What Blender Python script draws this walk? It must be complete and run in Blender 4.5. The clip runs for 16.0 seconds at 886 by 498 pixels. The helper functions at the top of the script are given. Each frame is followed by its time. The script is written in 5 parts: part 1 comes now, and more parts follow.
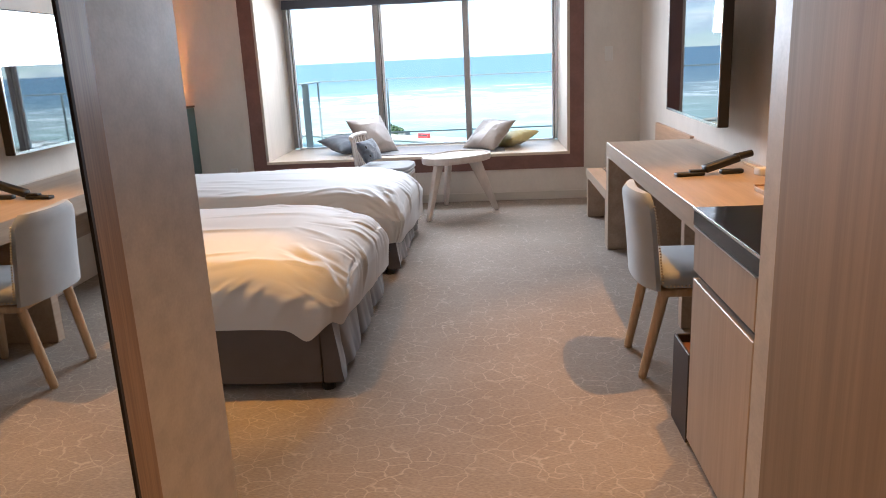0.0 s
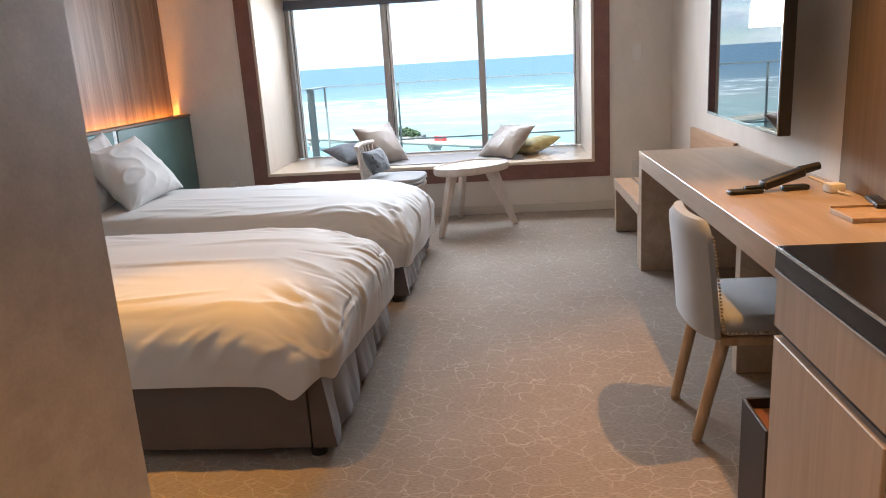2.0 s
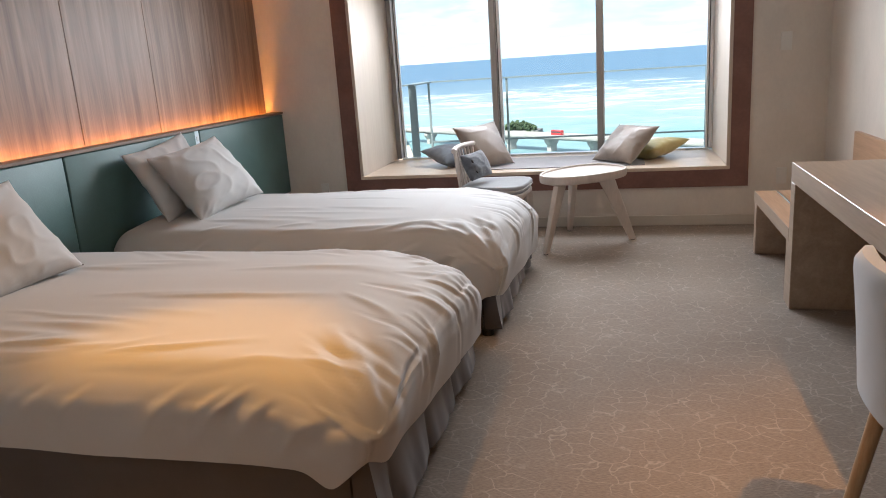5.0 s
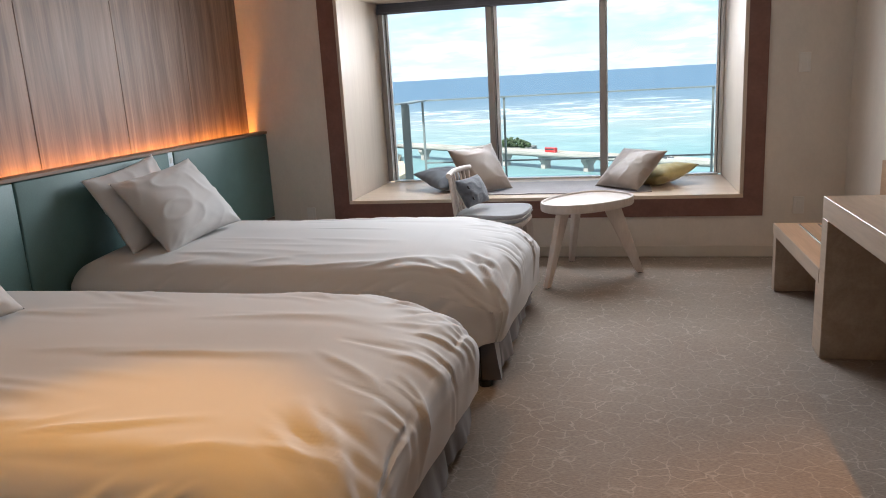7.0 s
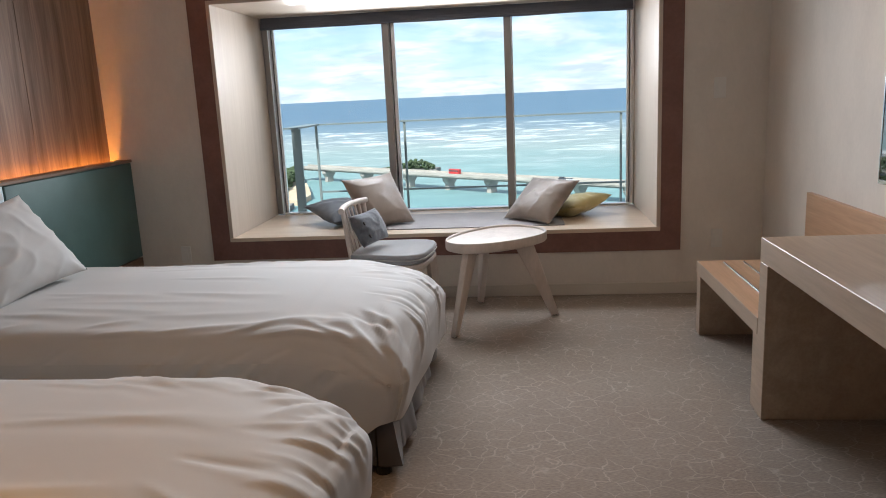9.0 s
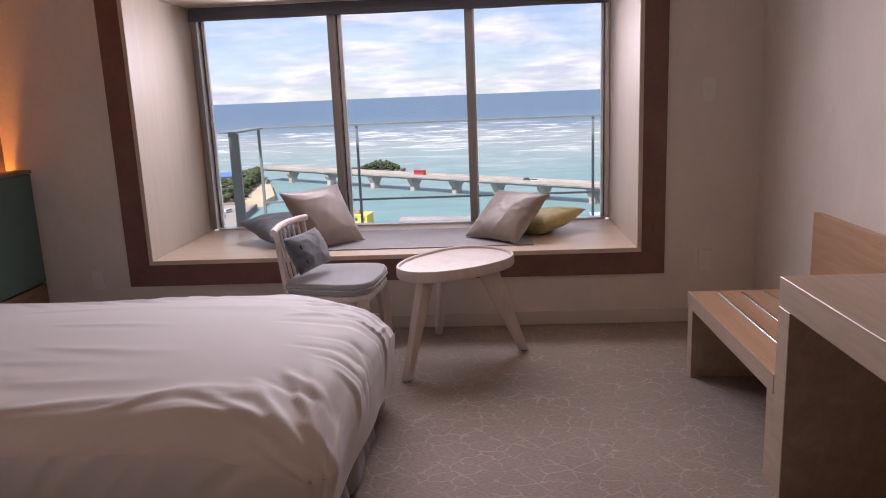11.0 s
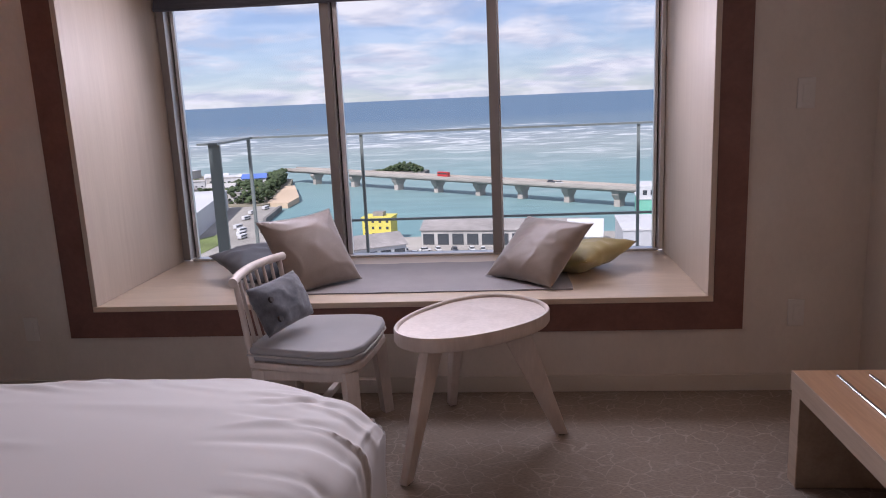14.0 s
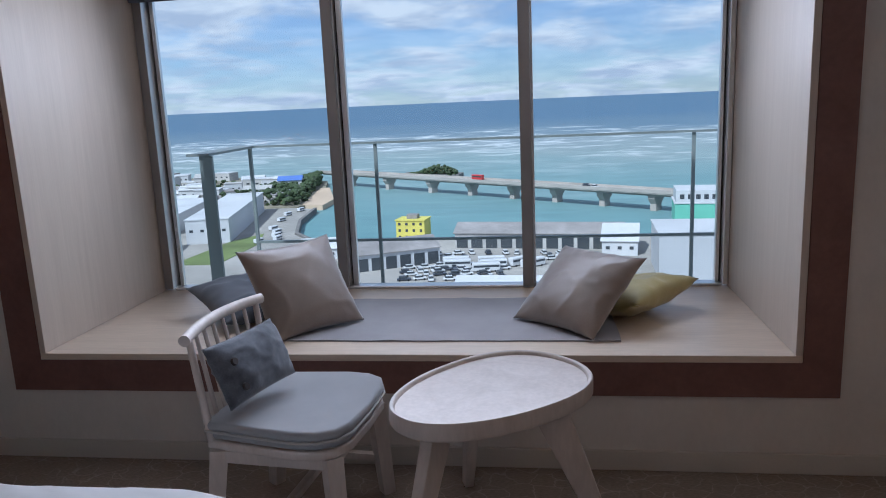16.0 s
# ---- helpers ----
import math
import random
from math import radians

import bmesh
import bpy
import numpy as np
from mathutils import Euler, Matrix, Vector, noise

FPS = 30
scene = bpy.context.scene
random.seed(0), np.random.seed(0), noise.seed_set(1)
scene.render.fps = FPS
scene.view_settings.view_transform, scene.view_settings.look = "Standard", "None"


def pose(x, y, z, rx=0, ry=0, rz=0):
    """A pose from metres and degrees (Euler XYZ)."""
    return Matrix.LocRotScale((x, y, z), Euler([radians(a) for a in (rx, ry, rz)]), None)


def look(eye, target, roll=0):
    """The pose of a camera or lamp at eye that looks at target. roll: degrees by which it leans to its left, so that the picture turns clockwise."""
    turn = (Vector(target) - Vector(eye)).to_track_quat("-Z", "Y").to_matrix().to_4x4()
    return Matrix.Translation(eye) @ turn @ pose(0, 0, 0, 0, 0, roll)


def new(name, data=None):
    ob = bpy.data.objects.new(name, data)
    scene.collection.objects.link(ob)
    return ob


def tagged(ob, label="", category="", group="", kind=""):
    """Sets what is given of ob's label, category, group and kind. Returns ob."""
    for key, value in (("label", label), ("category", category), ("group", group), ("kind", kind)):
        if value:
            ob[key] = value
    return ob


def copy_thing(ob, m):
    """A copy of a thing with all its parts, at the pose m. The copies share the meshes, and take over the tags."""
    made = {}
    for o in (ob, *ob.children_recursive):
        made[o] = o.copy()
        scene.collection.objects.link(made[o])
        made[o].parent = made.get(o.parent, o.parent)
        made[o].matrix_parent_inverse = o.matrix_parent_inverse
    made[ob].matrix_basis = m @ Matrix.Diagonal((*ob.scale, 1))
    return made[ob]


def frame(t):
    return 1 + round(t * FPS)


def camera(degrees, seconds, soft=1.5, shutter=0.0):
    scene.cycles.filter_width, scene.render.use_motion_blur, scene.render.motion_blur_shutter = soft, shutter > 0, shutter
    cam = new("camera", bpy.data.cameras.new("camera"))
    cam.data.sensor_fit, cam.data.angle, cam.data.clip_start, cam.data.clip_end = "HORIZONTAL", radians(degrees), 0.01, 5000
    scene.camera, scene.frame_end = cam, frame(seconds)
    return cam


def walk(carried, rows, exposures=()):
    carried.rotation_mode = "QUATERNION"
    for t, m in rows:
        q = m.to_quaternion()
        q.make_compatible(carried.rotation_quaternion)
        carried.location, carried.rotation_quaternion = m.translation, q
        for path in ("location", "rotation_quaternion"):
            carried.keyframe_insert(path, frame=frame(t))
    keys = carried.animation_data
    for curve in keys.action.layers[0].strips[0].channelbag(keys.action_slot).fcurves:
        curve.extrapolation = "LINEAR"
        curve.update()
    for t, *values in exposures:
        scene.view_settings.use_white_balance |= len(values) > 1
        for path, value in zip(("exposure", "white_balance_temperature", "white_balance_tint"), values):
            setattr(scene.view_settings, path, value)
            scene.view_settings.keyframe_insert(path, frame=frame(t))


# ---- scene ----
cam = camera(61.8, 16.0, 1.0)
PATH = [
    (0, (-0.103, 1.694, 1.328), (-0.236, 3.624, 0.822), -2.7),
    (0.5, (-0.099, 1.826, 1.315), (-0.212, 3.757, 0.806), -2.3),
    (1, (-0.068, 1.993, 1.322), (-0.223, 3.92, 0.811), -2.5),
    (1.5, (-0.06, 2.111, 1.322), (-0.244, 4.038, 0.82), -3.0),
    (2, (-0.111, 2.218, 1.317), (-0.29, 4.147, 0.82), -3.5),
    (2.5, (-0.156, 2.372, 1.327), (-0.356, 4.299, 0.834), -3.9),
    (3, (-0.152, 2.482, 1.322), (-0.409, 4.403, 0.828), -4.0),
    (3.5, (-0.089, 2.641, 1.316), (-0.441, 4.546, 0.819), -4.3),
    (4, (-0.054, 2.743, 1.312), (-0.506, 4.626, 0.81), -4.7),
    (6.5, (-0.198, 3.088, 1.304), (-0.684, 4.971, 0.839), -3.6),
    (7, (-0.192, 3.229, 1.318), (-0.653, 5.121, 0.864), -3.3),
    (7.5, (-0.193, 3.36, 1.311), (-0.606, 5.267, 0.871), -3.1),
    (8, (-0.201, 3.491, 1.311), (-0.547, 5.413, 0.881), -3.2),
    (8.5, (-0.249, 3.656, 1.318), (-0.516, 5.594, 0.901), -2.9),
    (9, (-0.244, 3.786, 1.318), (-0.455, 5.732, 0.907), -2.7),
    (9.5, (-0.212, 3.946, 1.311), (-0.391, 5.896, 0.904), -2.5),
    (12, (-0.243, 4.71, 1.328), (-0.347, 6.663, 0.912), -2.4),
    (12.5, (-0.193, 4.859, 1.33), (-0.32, 6.811, 0.917), -2.5),
    (13, (-0.204, 4.98, 1.313), (-0.347, 6.933, 0.905), -2.6),
    (13.5, (-0.241, 5.17, 1.335), (-0.397, 7.121, 0.925), -2.6),
    (14, (-0.24, 5.315, 1.329), (-0.421, 7.265, 0.923), -2.5),
    (14.5, (-0.186, 5.488, 1.327), (-0.406, 7.435, 0.926), -2.4),
    (15, (-0.141, 5.62, 1.329), (-0.392, 7.563, 0.928), -2.5),
    (15.5, (-0.162, 5.778, 1.312), (-0.432, 7.719, 0.915), -2.6),
    (16, (-0.233, 5.97, 1.333), (-0.504, 7.912, 0.938), -2.5),
]
EXPOSURES = [(0.0, 1.95, 5850, 13), (2.0, 1.85, 6100, 13), (4.0, 1.6, 6300, 14), (7.5, 1.25, 6400, 14), (9.5, 1.0, 6500, 14), (11.8, 0.75, 6900, 44), (13.5, 0.6, 6700, 40), (16.0, 0.27, 5500, 18)]
walk(cam, [(t, look(eye, target, roll)) for t, eye, target, roll in PATH], EXPOSURES)

# ---- world and sun ----
world = bpy.data.worlds.new("sky")
scene.world = world
world.use_nodes = True
wn = world.node_tree
wn.nodes.clear()
w_out = wn.nodes.new("ShaderNodeOutputWorld")
w_bg = wn.nodes.new("ShaderNodeBackground")
w_sky = wn.nodes.new("ShaderNodeTexSky")
w_sky.sky_type = "NISHITA"
w_sky.sun_disc = False
w_sky.sun_elevation = radians(48)
w_sky.sun_rotation = radians(150)
w_sky.air_density, w_sky.dust_density = 1.0, 0.1
w_bg.inputs["Strength"].default_value = 0.11
w_tc = wn.nodes.new("ShaderNodeTexCoord")
w_sep = wn.nodes.new("ShaderNodeSeparateXYZ")
wn.links.new(w_tc.outputs["Generated"], w_sep.inputs["Vector"])


def w_math(how, a, b):
    n = wn.nodes.new("ShaderNodeMath")
    n.operation = how
    for k, v in enumerate((a, b)):
        if isinstance(v, float):
            n.inputs[k].default_value = v
        else:
            wn.links.new(v, n.inputs[k])
    return n.outputs["Value"]


w_high = w_math("ADD", w_math("MAXIMUM", w_sep.outputs["Z"], 0.0), 0.17)
w_deck = wn.nodes.new("ShaderNodeCombineXYZ")
wn.links.new(w_math("DIVIDE", w_sep.outputs["X"], w_high), w_deck.inputs["X"])
wn.links.new(w_math("DIVIDE", w_sep.outputs["Y"], w_high), w_deck.inputs["Y"])


def w_cloud(scale, detail, low, high, dark, light):
    """Cloud noise on the deck and its ramp."""
    n = wn.nodes.new("ShaderNodeTexNoise")
    n.inputs["Scale"].default_value, n.inputs["Detail"].default_value = scale, detail
    n.inputs["Roughness"].default_value, n.inputs["Distortion"].default_value = 0.6, 0.3
    wn.links.new(w_deck.outputs["Vector"], n.inputs["Vector"])
    k = wn.nodes.new("ShaderNodeValToRGB")
    for e, at, c in zip(k.color_ramp.elements, (low, high), (dark, light)):
        e.position, e.color = at, (*c, 1)
    wn.links.new(n.outputs["Fac"], k.inputs["Fac"])
    return k.outputs["Color"]


w_mix = wn.nodes.new("ShaderNodeMixRGB")
wn.links.new(w_cloud(1.15, 8.0, 0.44, 0.58, (0.34, 0.34, 0.34), (1.0, 1.0, 1.0)), w_mix.inputs["Fac"])
w_lit = wn.nodes.new("ShaderNodeMixRGB")
w_lit.inputs["Color1"].default_value, w_lit.inputs["Color2"].default_value = (3.9, 4.3, 5.0, 1), (6.1, 6.2, 6.3, 1)
wn.links.new(w_cloud(2.4, 6.0, 0.40, 0.60, (0.0, 0.0, 0.0), (1.0, 1.0, 1.0)), w_lit.inputs["Fac"])
wn.links.new(w_lit.outputs["Color"], w_mix.inputs["Color2"])
w_tint = wn.nodes.new("ShaderNodeMixRGB")
w_tint.blend_type = "MULTIPLY"
w_tint.inputs["Fac"].default_value = 1.0
w_tint.inputs["Color2"].default_value = (0.40, 0.52, 0.70, 1)
wn.links.new(w_sky.outputs["Color"], w_tint.inputs["Color1"])
wn.links.new(w_tint.outputs["Color"], w_mix.inputs["Color1"])
wn.links.new(w_mix.outputs["Color"], w_bg.inputs["Color"])
wn.links.new(w_bg.outputs["Background"], w_out.inputs["Surface"])

sun_data = bpy.data.lights.new("sun", "SUN")
sun_data.energy, sun_data.angle, sun_data.color = 4.1, radians(2.0), (1.0, 0.95, 0.87)
sun = new("sun", sun_data)
sun.matrix_world = look((-30, -52, 66), (0, 0, 0))


def spot(name, place, target, watts, colour, degrees, blend, size=0.04):
    """A recessed ceiling downlight."""
    d = bpy.data.lights.new(name, "SPOT")
    d.energy, d.color, d.spot_size, d.spot_blend, d.shadow_soft_size = watts, colour, radians(degrees), blend, size
    ob = new(name, d)
    ob.matrix_world = look(place, target)
    return ob


# area lamps added inside the alcove, standing in for the sky's light
def sky_fill(name, size, watts, place, spread=180):
    d = bpy.data.lights.new(name, "AREA")
    d.shape, d.size, d.size_y = "RECTANGLE", *size
    d.energy, d.color = watts, (0.88, 0.95, 1.0)
    d.spread = radians(spread)
    new(name, d).matrix_world = look(place, (place[0], place[1] - 3, place[2] - 0.6))


sky_fill("window_fill_lamp", (1.9, 0.30), 14.5, (-0.776, 8.80, 1.77), 110)
sky_fill("window_fill_lamp", (1.9, 0.40), 18.0, (-0.776, 9.36, 1.62), 160)

WARM = (1.0, 0.50, 0.14)
AMBER = (1.0, 0.47, 0.07)
CEIL = 2.5
DOWNLIGHTS = [(-1.2, 4.64), (0.0, 2.9), (1.03, 4.74), (1.0, 6.75), (-0.05, 1.2)]
spot("downlight_bed", (-1.2, 4.64, CEIL - 0.03), (-1.2, 4.64, 0.6), 17, AMBER, 105, 0.9, 0.02)
spot("downlight_bed_core", (-1.2, 4.64, CEIL - 0.035), (-1.28, 4.56, 0.6), 42, AMBER, 34, 0.75, 0.03)
spot("downlight_entry", (0.0, 2.9, CEIL - 0.03), (0.0, 3.1, 0), 42, WARM, 66, 0.9)
spot("downlight_desk", (1.03, 4.74, CEIL - 0.03), (0.93, 4.74, 0.7), 42, (1.0, 0.47, 0.11), 62, 0.7, 0.02)
spot("downlight_bench", (1.0, 6.75, CEIL - 0.03), (0.7, 6.75, 0), 5, WARM, 112, 0.8, 0.02)
spot("downlight_hall", (-0.05, 1.2, CEIL - 0.03), (-0.05, 1.5, 0), 34, WARM, 95, 0.9)


# ---- materials ----
def blank(name):
    m = bpy.data.materials.new(name)
    m.use_nodes = True
    nt = m.node_tree
    return m, nt, nt.nodes["Principled BSDF"]


def coords(nt, stretch=(1, 1, 1)):
    tc = nt.nodes.new("ShaderNodeTexCoord")
    mp = nt.nodes.new("ShaderNodeMapping")
    mp.inputs["Scale"].default_value = stretch
    nt.links.new(tc.outputs["Object"], mp.inputs["Vector"])
    return mp.outputs["Vector"]


def noise_of(nt, vec, scale, detail=4.0, rough=0.55, distort=0.0):
    n = nt.nodes.new("ShaderNodeTexNoise")
    n.inputs["Scale"].default_value, n.inputs["Detail"].default_value = scale, detail
    n.inputs["Roughness"].default_value, n.inputs["Distortion"].default_value = rough, distort
    nt.links.new(vec, n.inputs["Vector"])
    return n.outputs["Fac"]


def ramp(nt, fac, stops):
    r = nt.nodes.new("ShaderNodeValToRGB")
    while len(r.color_ramp.elements) < len(stops):
        r.color_ramp.elements.new(0.5)
    for e, (p, c) in zip(r.color_ramp.elements, stops):
        e.position, e.color = p, (*c, 1)
    nt.links.new(fac, r.inputs["Fac"])
    return r.outputs["Color"]


def mixed(nt, a, b, fac, how="MIX"):
    n = nt.nodes.new("ShaderNodeMixRGB")
    n.blend_type = how
    for key, v in (("Color1", a), ("Color2", b), ("Fac", fac)):
        if isinstance(v, (int, float)):
            n.inputs[key].default_value = v
        elif isinstance(v, tuple):
            n.inputs[key].default_value = (*v, 1)
        else:
            nt.links.new(v, n.inputs[key])
    return n.outputs["Color"]


def bumped(nt, bsdf, height, strength, distance=0.002):
    b = nt.nodes.new("ShaderNodeBump")
    b.inputs["Strength"].default_value, b.inputs["Distance"].default_value = strength, distance
    nt.links.new(height, b.inputs["Height"])
    nt.links.new(b.outputs["Normal"], bsdf.inputs["Normal"])


def surface(name, colour, rough=0.6, metal=0.0, var=0.12, scale=3.0, fine=90.0, bump=0.15, stretch=(1, 1, 1), spec=0.5, sheen=0.0, distance=0.002):
    """A plain surface with broad stains and a fine grain."""
    m, nt, b = blank(name)
    v = coords(nt, stretch)
    broad, grain = noise_of(nt, v, scale), noise_of(nt, v, fine, 3.0)
    dark, light = tuple(c * (1 - var) for c in colour), tuple(min(1, c * (1 + var)) for c in colour)
    c1 = ramp(nt, broad, [(0.3, dark), (0.7, light)])
    c2 = ramp(nt, grain, [(0.3, (1 - var, 1 - var, 1 - var)), (0.7, (1, 1, 1))])
    nt.links.new(mixed(nt, c1, c2, 0.8, "MULTIPLY"), b.inputs["Base Color"])
    b.inputs["Roughness"].default_value, b.inputs["Metallic"].default_value = rough, metal
    b.inputs["Specular IOR Level"].default_value = spec
    b.inputs["Sheen Weight"].default_value = sheen
    if bump:
        bumped(nt, b, grain, bump, distance)
    return m


def wood(name, dark, light, stretch, rough=0.45, scale=2.0, bump=0.08, streak=0.35):
    """Wood veneer with grain along the axis whose stretch is least."""
    m, nt, b = blank(name)
    v = coords(nt, stretch)
    g1, g2 = noise_of(nt, v, scale, 6.0, 0.6, 0.6), noise_of(nt, v, scale * 7, 3.0, 0.6)
    c1 = ramp(nt, g1, [(0.28, dark), (0.72, light)])
    c2 = ramp(nt, g2, [(0.35, (1 - streak, 1 - streak, 1 - streak)), (0.65, (1, 1, 1))])
    nt.links.new(mixed(nt, c1, c2, 0.7, "MULTIPLY"), b.inputs["Base Color"])
    b.inputs["Roughness"].default_value = rough
    bumped(nt, b, g2, bump, 0.001)
    return m


M = {}
M["wall"] = surface("wall_paper", (0.705, 0.65, 0.585), 0.85, var=0.05, scale=5, fine=60, bump=0.25, stretch=(1, 1, 0.6))
M["mottle"] = surface("mottled_wallpaper", (0.45, 0.395, 0.335), 0.5, var=0.11, scale=22, fine=150, bump=0.3, stretch=(1, 0.6, 0.8), distance=0.0012)
M["ceiling"] = surface("ceiling_paint", (0.75, 0.74, 0.71), 0.9, var=0.03, bump=0.05)
M["trim"] = wood("window_trim_wood", (0.175, 0.08, 0.062), (0.235, 0.115, 0.092), (3, 3, 3), 0.5, streak=0.15)
M["lining"] = wood("pale_lining_wood", (0.57, 0.475, 0.39), (0.625, 0.53, 0.44), (14, 14, 0.7), 0.5, streak=0.07)
M["sill"] = wood("pale_sill_wood", (0.68, 0.55, 0.43), (0.76, 0.63, 0.50), (0.8, 9, 9), 0.35, streak=0.14)
M["panel"] = wood("walnut_panel_wood", (0.13, 0.075, 0.05), (0.39, 0.275, 0.205), (9, 9, 0.5), 0.55, scale=1.5, streak=0.3)
M["entry_wood"] = wood("entry_panel_wood", (0.175, 0.112, 0.056), (0.24, 0.163, 0.09), (16, 16, 0.35), 0.68, scale=1.6, streak=0.14)
M["strip_wood"] = wood("mirror_frame_wood", (0.24, 0.145, 0.08), (0.36, 0.23, 0.13), (16, 16, 0.5), 0.45)
M["desk"] = wood("taupe_desk_wood", (0.37, 0.28, 0.205), (0.49, 0.385, 0.295), (6, 0.45, 6), 0.4, streak=0.16)
M["cabinet"] = wood("taupe_cabinet_wood", (0.33, 0.25, 0.185), (0.45, 0.355, 0.275), (9, 9, 0.5), 0.42, streak=0.08)
M["slat"] = wood("bench_slat_wood", (0.46, 0.28, 0.165), (0.58, 0.37, 0.235), (7, 0.4, 7), 0.4, streak=0.18)
M["whitewash"] = wood("whitewashed_wood", (0.56, 0.48, 0.42), (0.70, 0.62, 0.56), (5, 5, 1.2), 0.5, streak=0.12)
M["leg"] = wood("oak_leg_wood", (0.42, 0.28, 0.16), (0.58, 0.42, 0.27), (14, 14, 1.5), 0.45, streak=0.15)
M["cap"] = wood("headboard_cap_wood", (0.20, 0.12, 0.08), (0.32, 0.21, 0.14), (6, 0.5, 6), 0.5)
M["leather"] = surface("teal_headboard_leather", (0.085, 0.165, 0.155), 0.5, var=0.12, scale=4, fine=180, bump=0.25)
M["linen"] = surface("white_cotton", (0.475, 0.46, 0.442), 0.8, var=0.03, scale=2, fine=350, bump=0.08, sheen=0.2, distance=0.0008)
M["skirt"] = surface("taupe_satin", (0.075, 0.068, 0.073), 0.24, var=0.08, scale=6, fine=300, bump=0.1, sheen=0.3, distance=0.0006)
M["black"] = surface("black_plastic", (0.012, 0.012, 0.013), 0.45, var=0.1, bump=0.05)
M["stone"] = surface("black_counter", (0.014, 0.013, 0.014), 0.22, var=0.2, bump=0.0)
M["gap"] = surface("dark_recess", (0.03, 0.022, 0.018), 0.7, var=0.1, bump=0.0)
M["bin"] = surface("dark_brown_leatherette", (0.035, 0.026, 0.024), 0.55, var=0.2, fine=200, bump=0.2)
M["binwood"] = surface("bin_inside_red", (0.24, 0.09, 0.05), 0.6)
M["upholstery"] = surface("grey_felt", (0.34, 0.36, 0.38), 0.92, var=0.10, scale=5, fine=420, bump=0.3, sheen=0.4, distance=0.001)
M["upholstery_blue"] = surface("grey_blue_felt", (0.35, 0.355, 0.365), 0.92, var=0.10, scale=5, fine=420, bump=0.3, sheen=0.4, distance=0.001)
M["nail"] = surface("brass_nail", (0.55, 0.47, 0.36), 0.3, 0.9, bump=0.0)
M["tweed"] = surface("dark_grey_tweed", (0.115, 0.125, 0.145), 0.95, var=0.35, scale=30, fine=260, bump=0.5, sheen=0.4)
M["satin"] = surface("taupe_satin_cushion", (0.255, 0.20, 0.165), 0.38, var=0.10, scale=6, fine=200, bump=0.15, sheen=0.5)
M["mustard"] = surface("mustard_cushion", (0.50, 0.42, 0.17), 0.55, var=0.12, scale=6, fine=220, bump=0.2, sheen=0.4)
M["slate"] = surface("slate_cushion", (0.10, 0.115, 0.14), 0.7, var=0.15, scale=6, fine=220, bump=0.2, sheen=0.3)
M["runner"] = surface("grey_runner_felt", (0.37, 0.36, 0.37), 0.95, var=0.08, scale=5, fine=300, bump=0.3)
M["blind"] = surface("grey_blue_blind", (0.115, 0.125, 0.155), 0.9, var=0.15, scale=4, fine=260, bump=0.3, stretch=(1, 1, 4))
M["alu"] = surface("grey_aluminium", (0.80, 0.81, 0.82), 0.30, 0.85, var=0.06, bump=0.03)
M["bronze"] = surface("bronze_mullion", (0.27, 0.255, 0.25), 0.45, 0.2, var=0.06, bump=0.03)
M["steel"] = surface("rail_steel", (0.25, 0.29, 0.29), 0.45, 0.4, var=0.08, bump=0.03)
M["chrome"] = surface("polished_steel", (0.75, 0.75, 0.74), 0.18, 1.0, var=0.03, bump=0.0)
M["white"] = surface("white_plastic", (0.72, 0.70, 0.66), 0.5, var=0.03, bump=0.0)
M["base"] = surface("cream_baseboard", (0.62, 0.57, 0.50), 0.6, var=0.04, bump=0.05)
M["button"] = surface("dark_horn_button", (0.03, 0.022, 0.02), 0.35, bump=0.0)
M["concrete"] = surface("concrete", (0.45, 0.44, 0.42), 0.85, var=0.15, scale=0.08, fine=1.5, bump=0.0)
M["bridge"] = surface("weathered_bridge_concrete", (0.40, 0.37, 0.335), 0.85, var=0.15, scale=0.08, fine=1.5, bump=0.0)
M["asphalt"] = surface("yard_asphalt", (0.36, 0.34, 0.31), 0.9, var=0.25, scale=0.03, fine=0.5, bump=0.0)
M["roofwhite"] = surface("white_roof_sheet", (0.56, 0.57, 0.58), 0.6, var=0.12, scale=0.06, fine=0.8, bump=0.0)
M["roofgrey"] = surface("weathered_grey_roof", (0.30, 0.28, 0.27), 0.8, var=0.3, scale=0.1, fine=0.9, bump=0.0)
M["facade"] = surface("pale_facade", (0.55, 0.56, 0.57), 0.8, var=0.08, scale=0.05, fine=0.7, bump=0.0)
M["greyfacade"] = surface("grey_facade", (0.44, 0.46, 0.48), 0.8, var=0.08, scale=0.05, fine=0.7, bump=0.0)
M["yellow"] = surface("yellow_facade", (0.66, 0.58, 0.12), 0.7, var=0.08, scale=0.1, fine=1, bump=0.0)
M["green"] = surface("green_facade", (0.16, 0.48, 0.36), 0.7, var=0.08, scale=0.1, fine=1, bump=0.0)
M["blueroof"] = surface("blue_roof", (0.10, 0.19, 0.50), 0.6, var=0.1, scale=0.1, fine=1, bump=0.0)
M["sand"] = surface("beach_sand", (0.55, 0.42, 0.30), 0.95, var=0.12, scale=0.05, fine=0.6, bump=0.0)
M["grass"] = surface("dry_grass", (0.16, 0.21, 0.07), 0.95, var=0.3, scale=0.05, fine=0.6, bump=0.0)
M["capeland"] = surface("cape_ground", (0.30, 0.27, 0.20), 0.95, var=0.35, scale=0.02, fine=0.3, bump=0.0)
M["leafy"] = surface("far_foliage", (0.055, 0.085, 0.035), 0.9, var=0.4, scale=0.15, fine=1.2, bump=0.0)
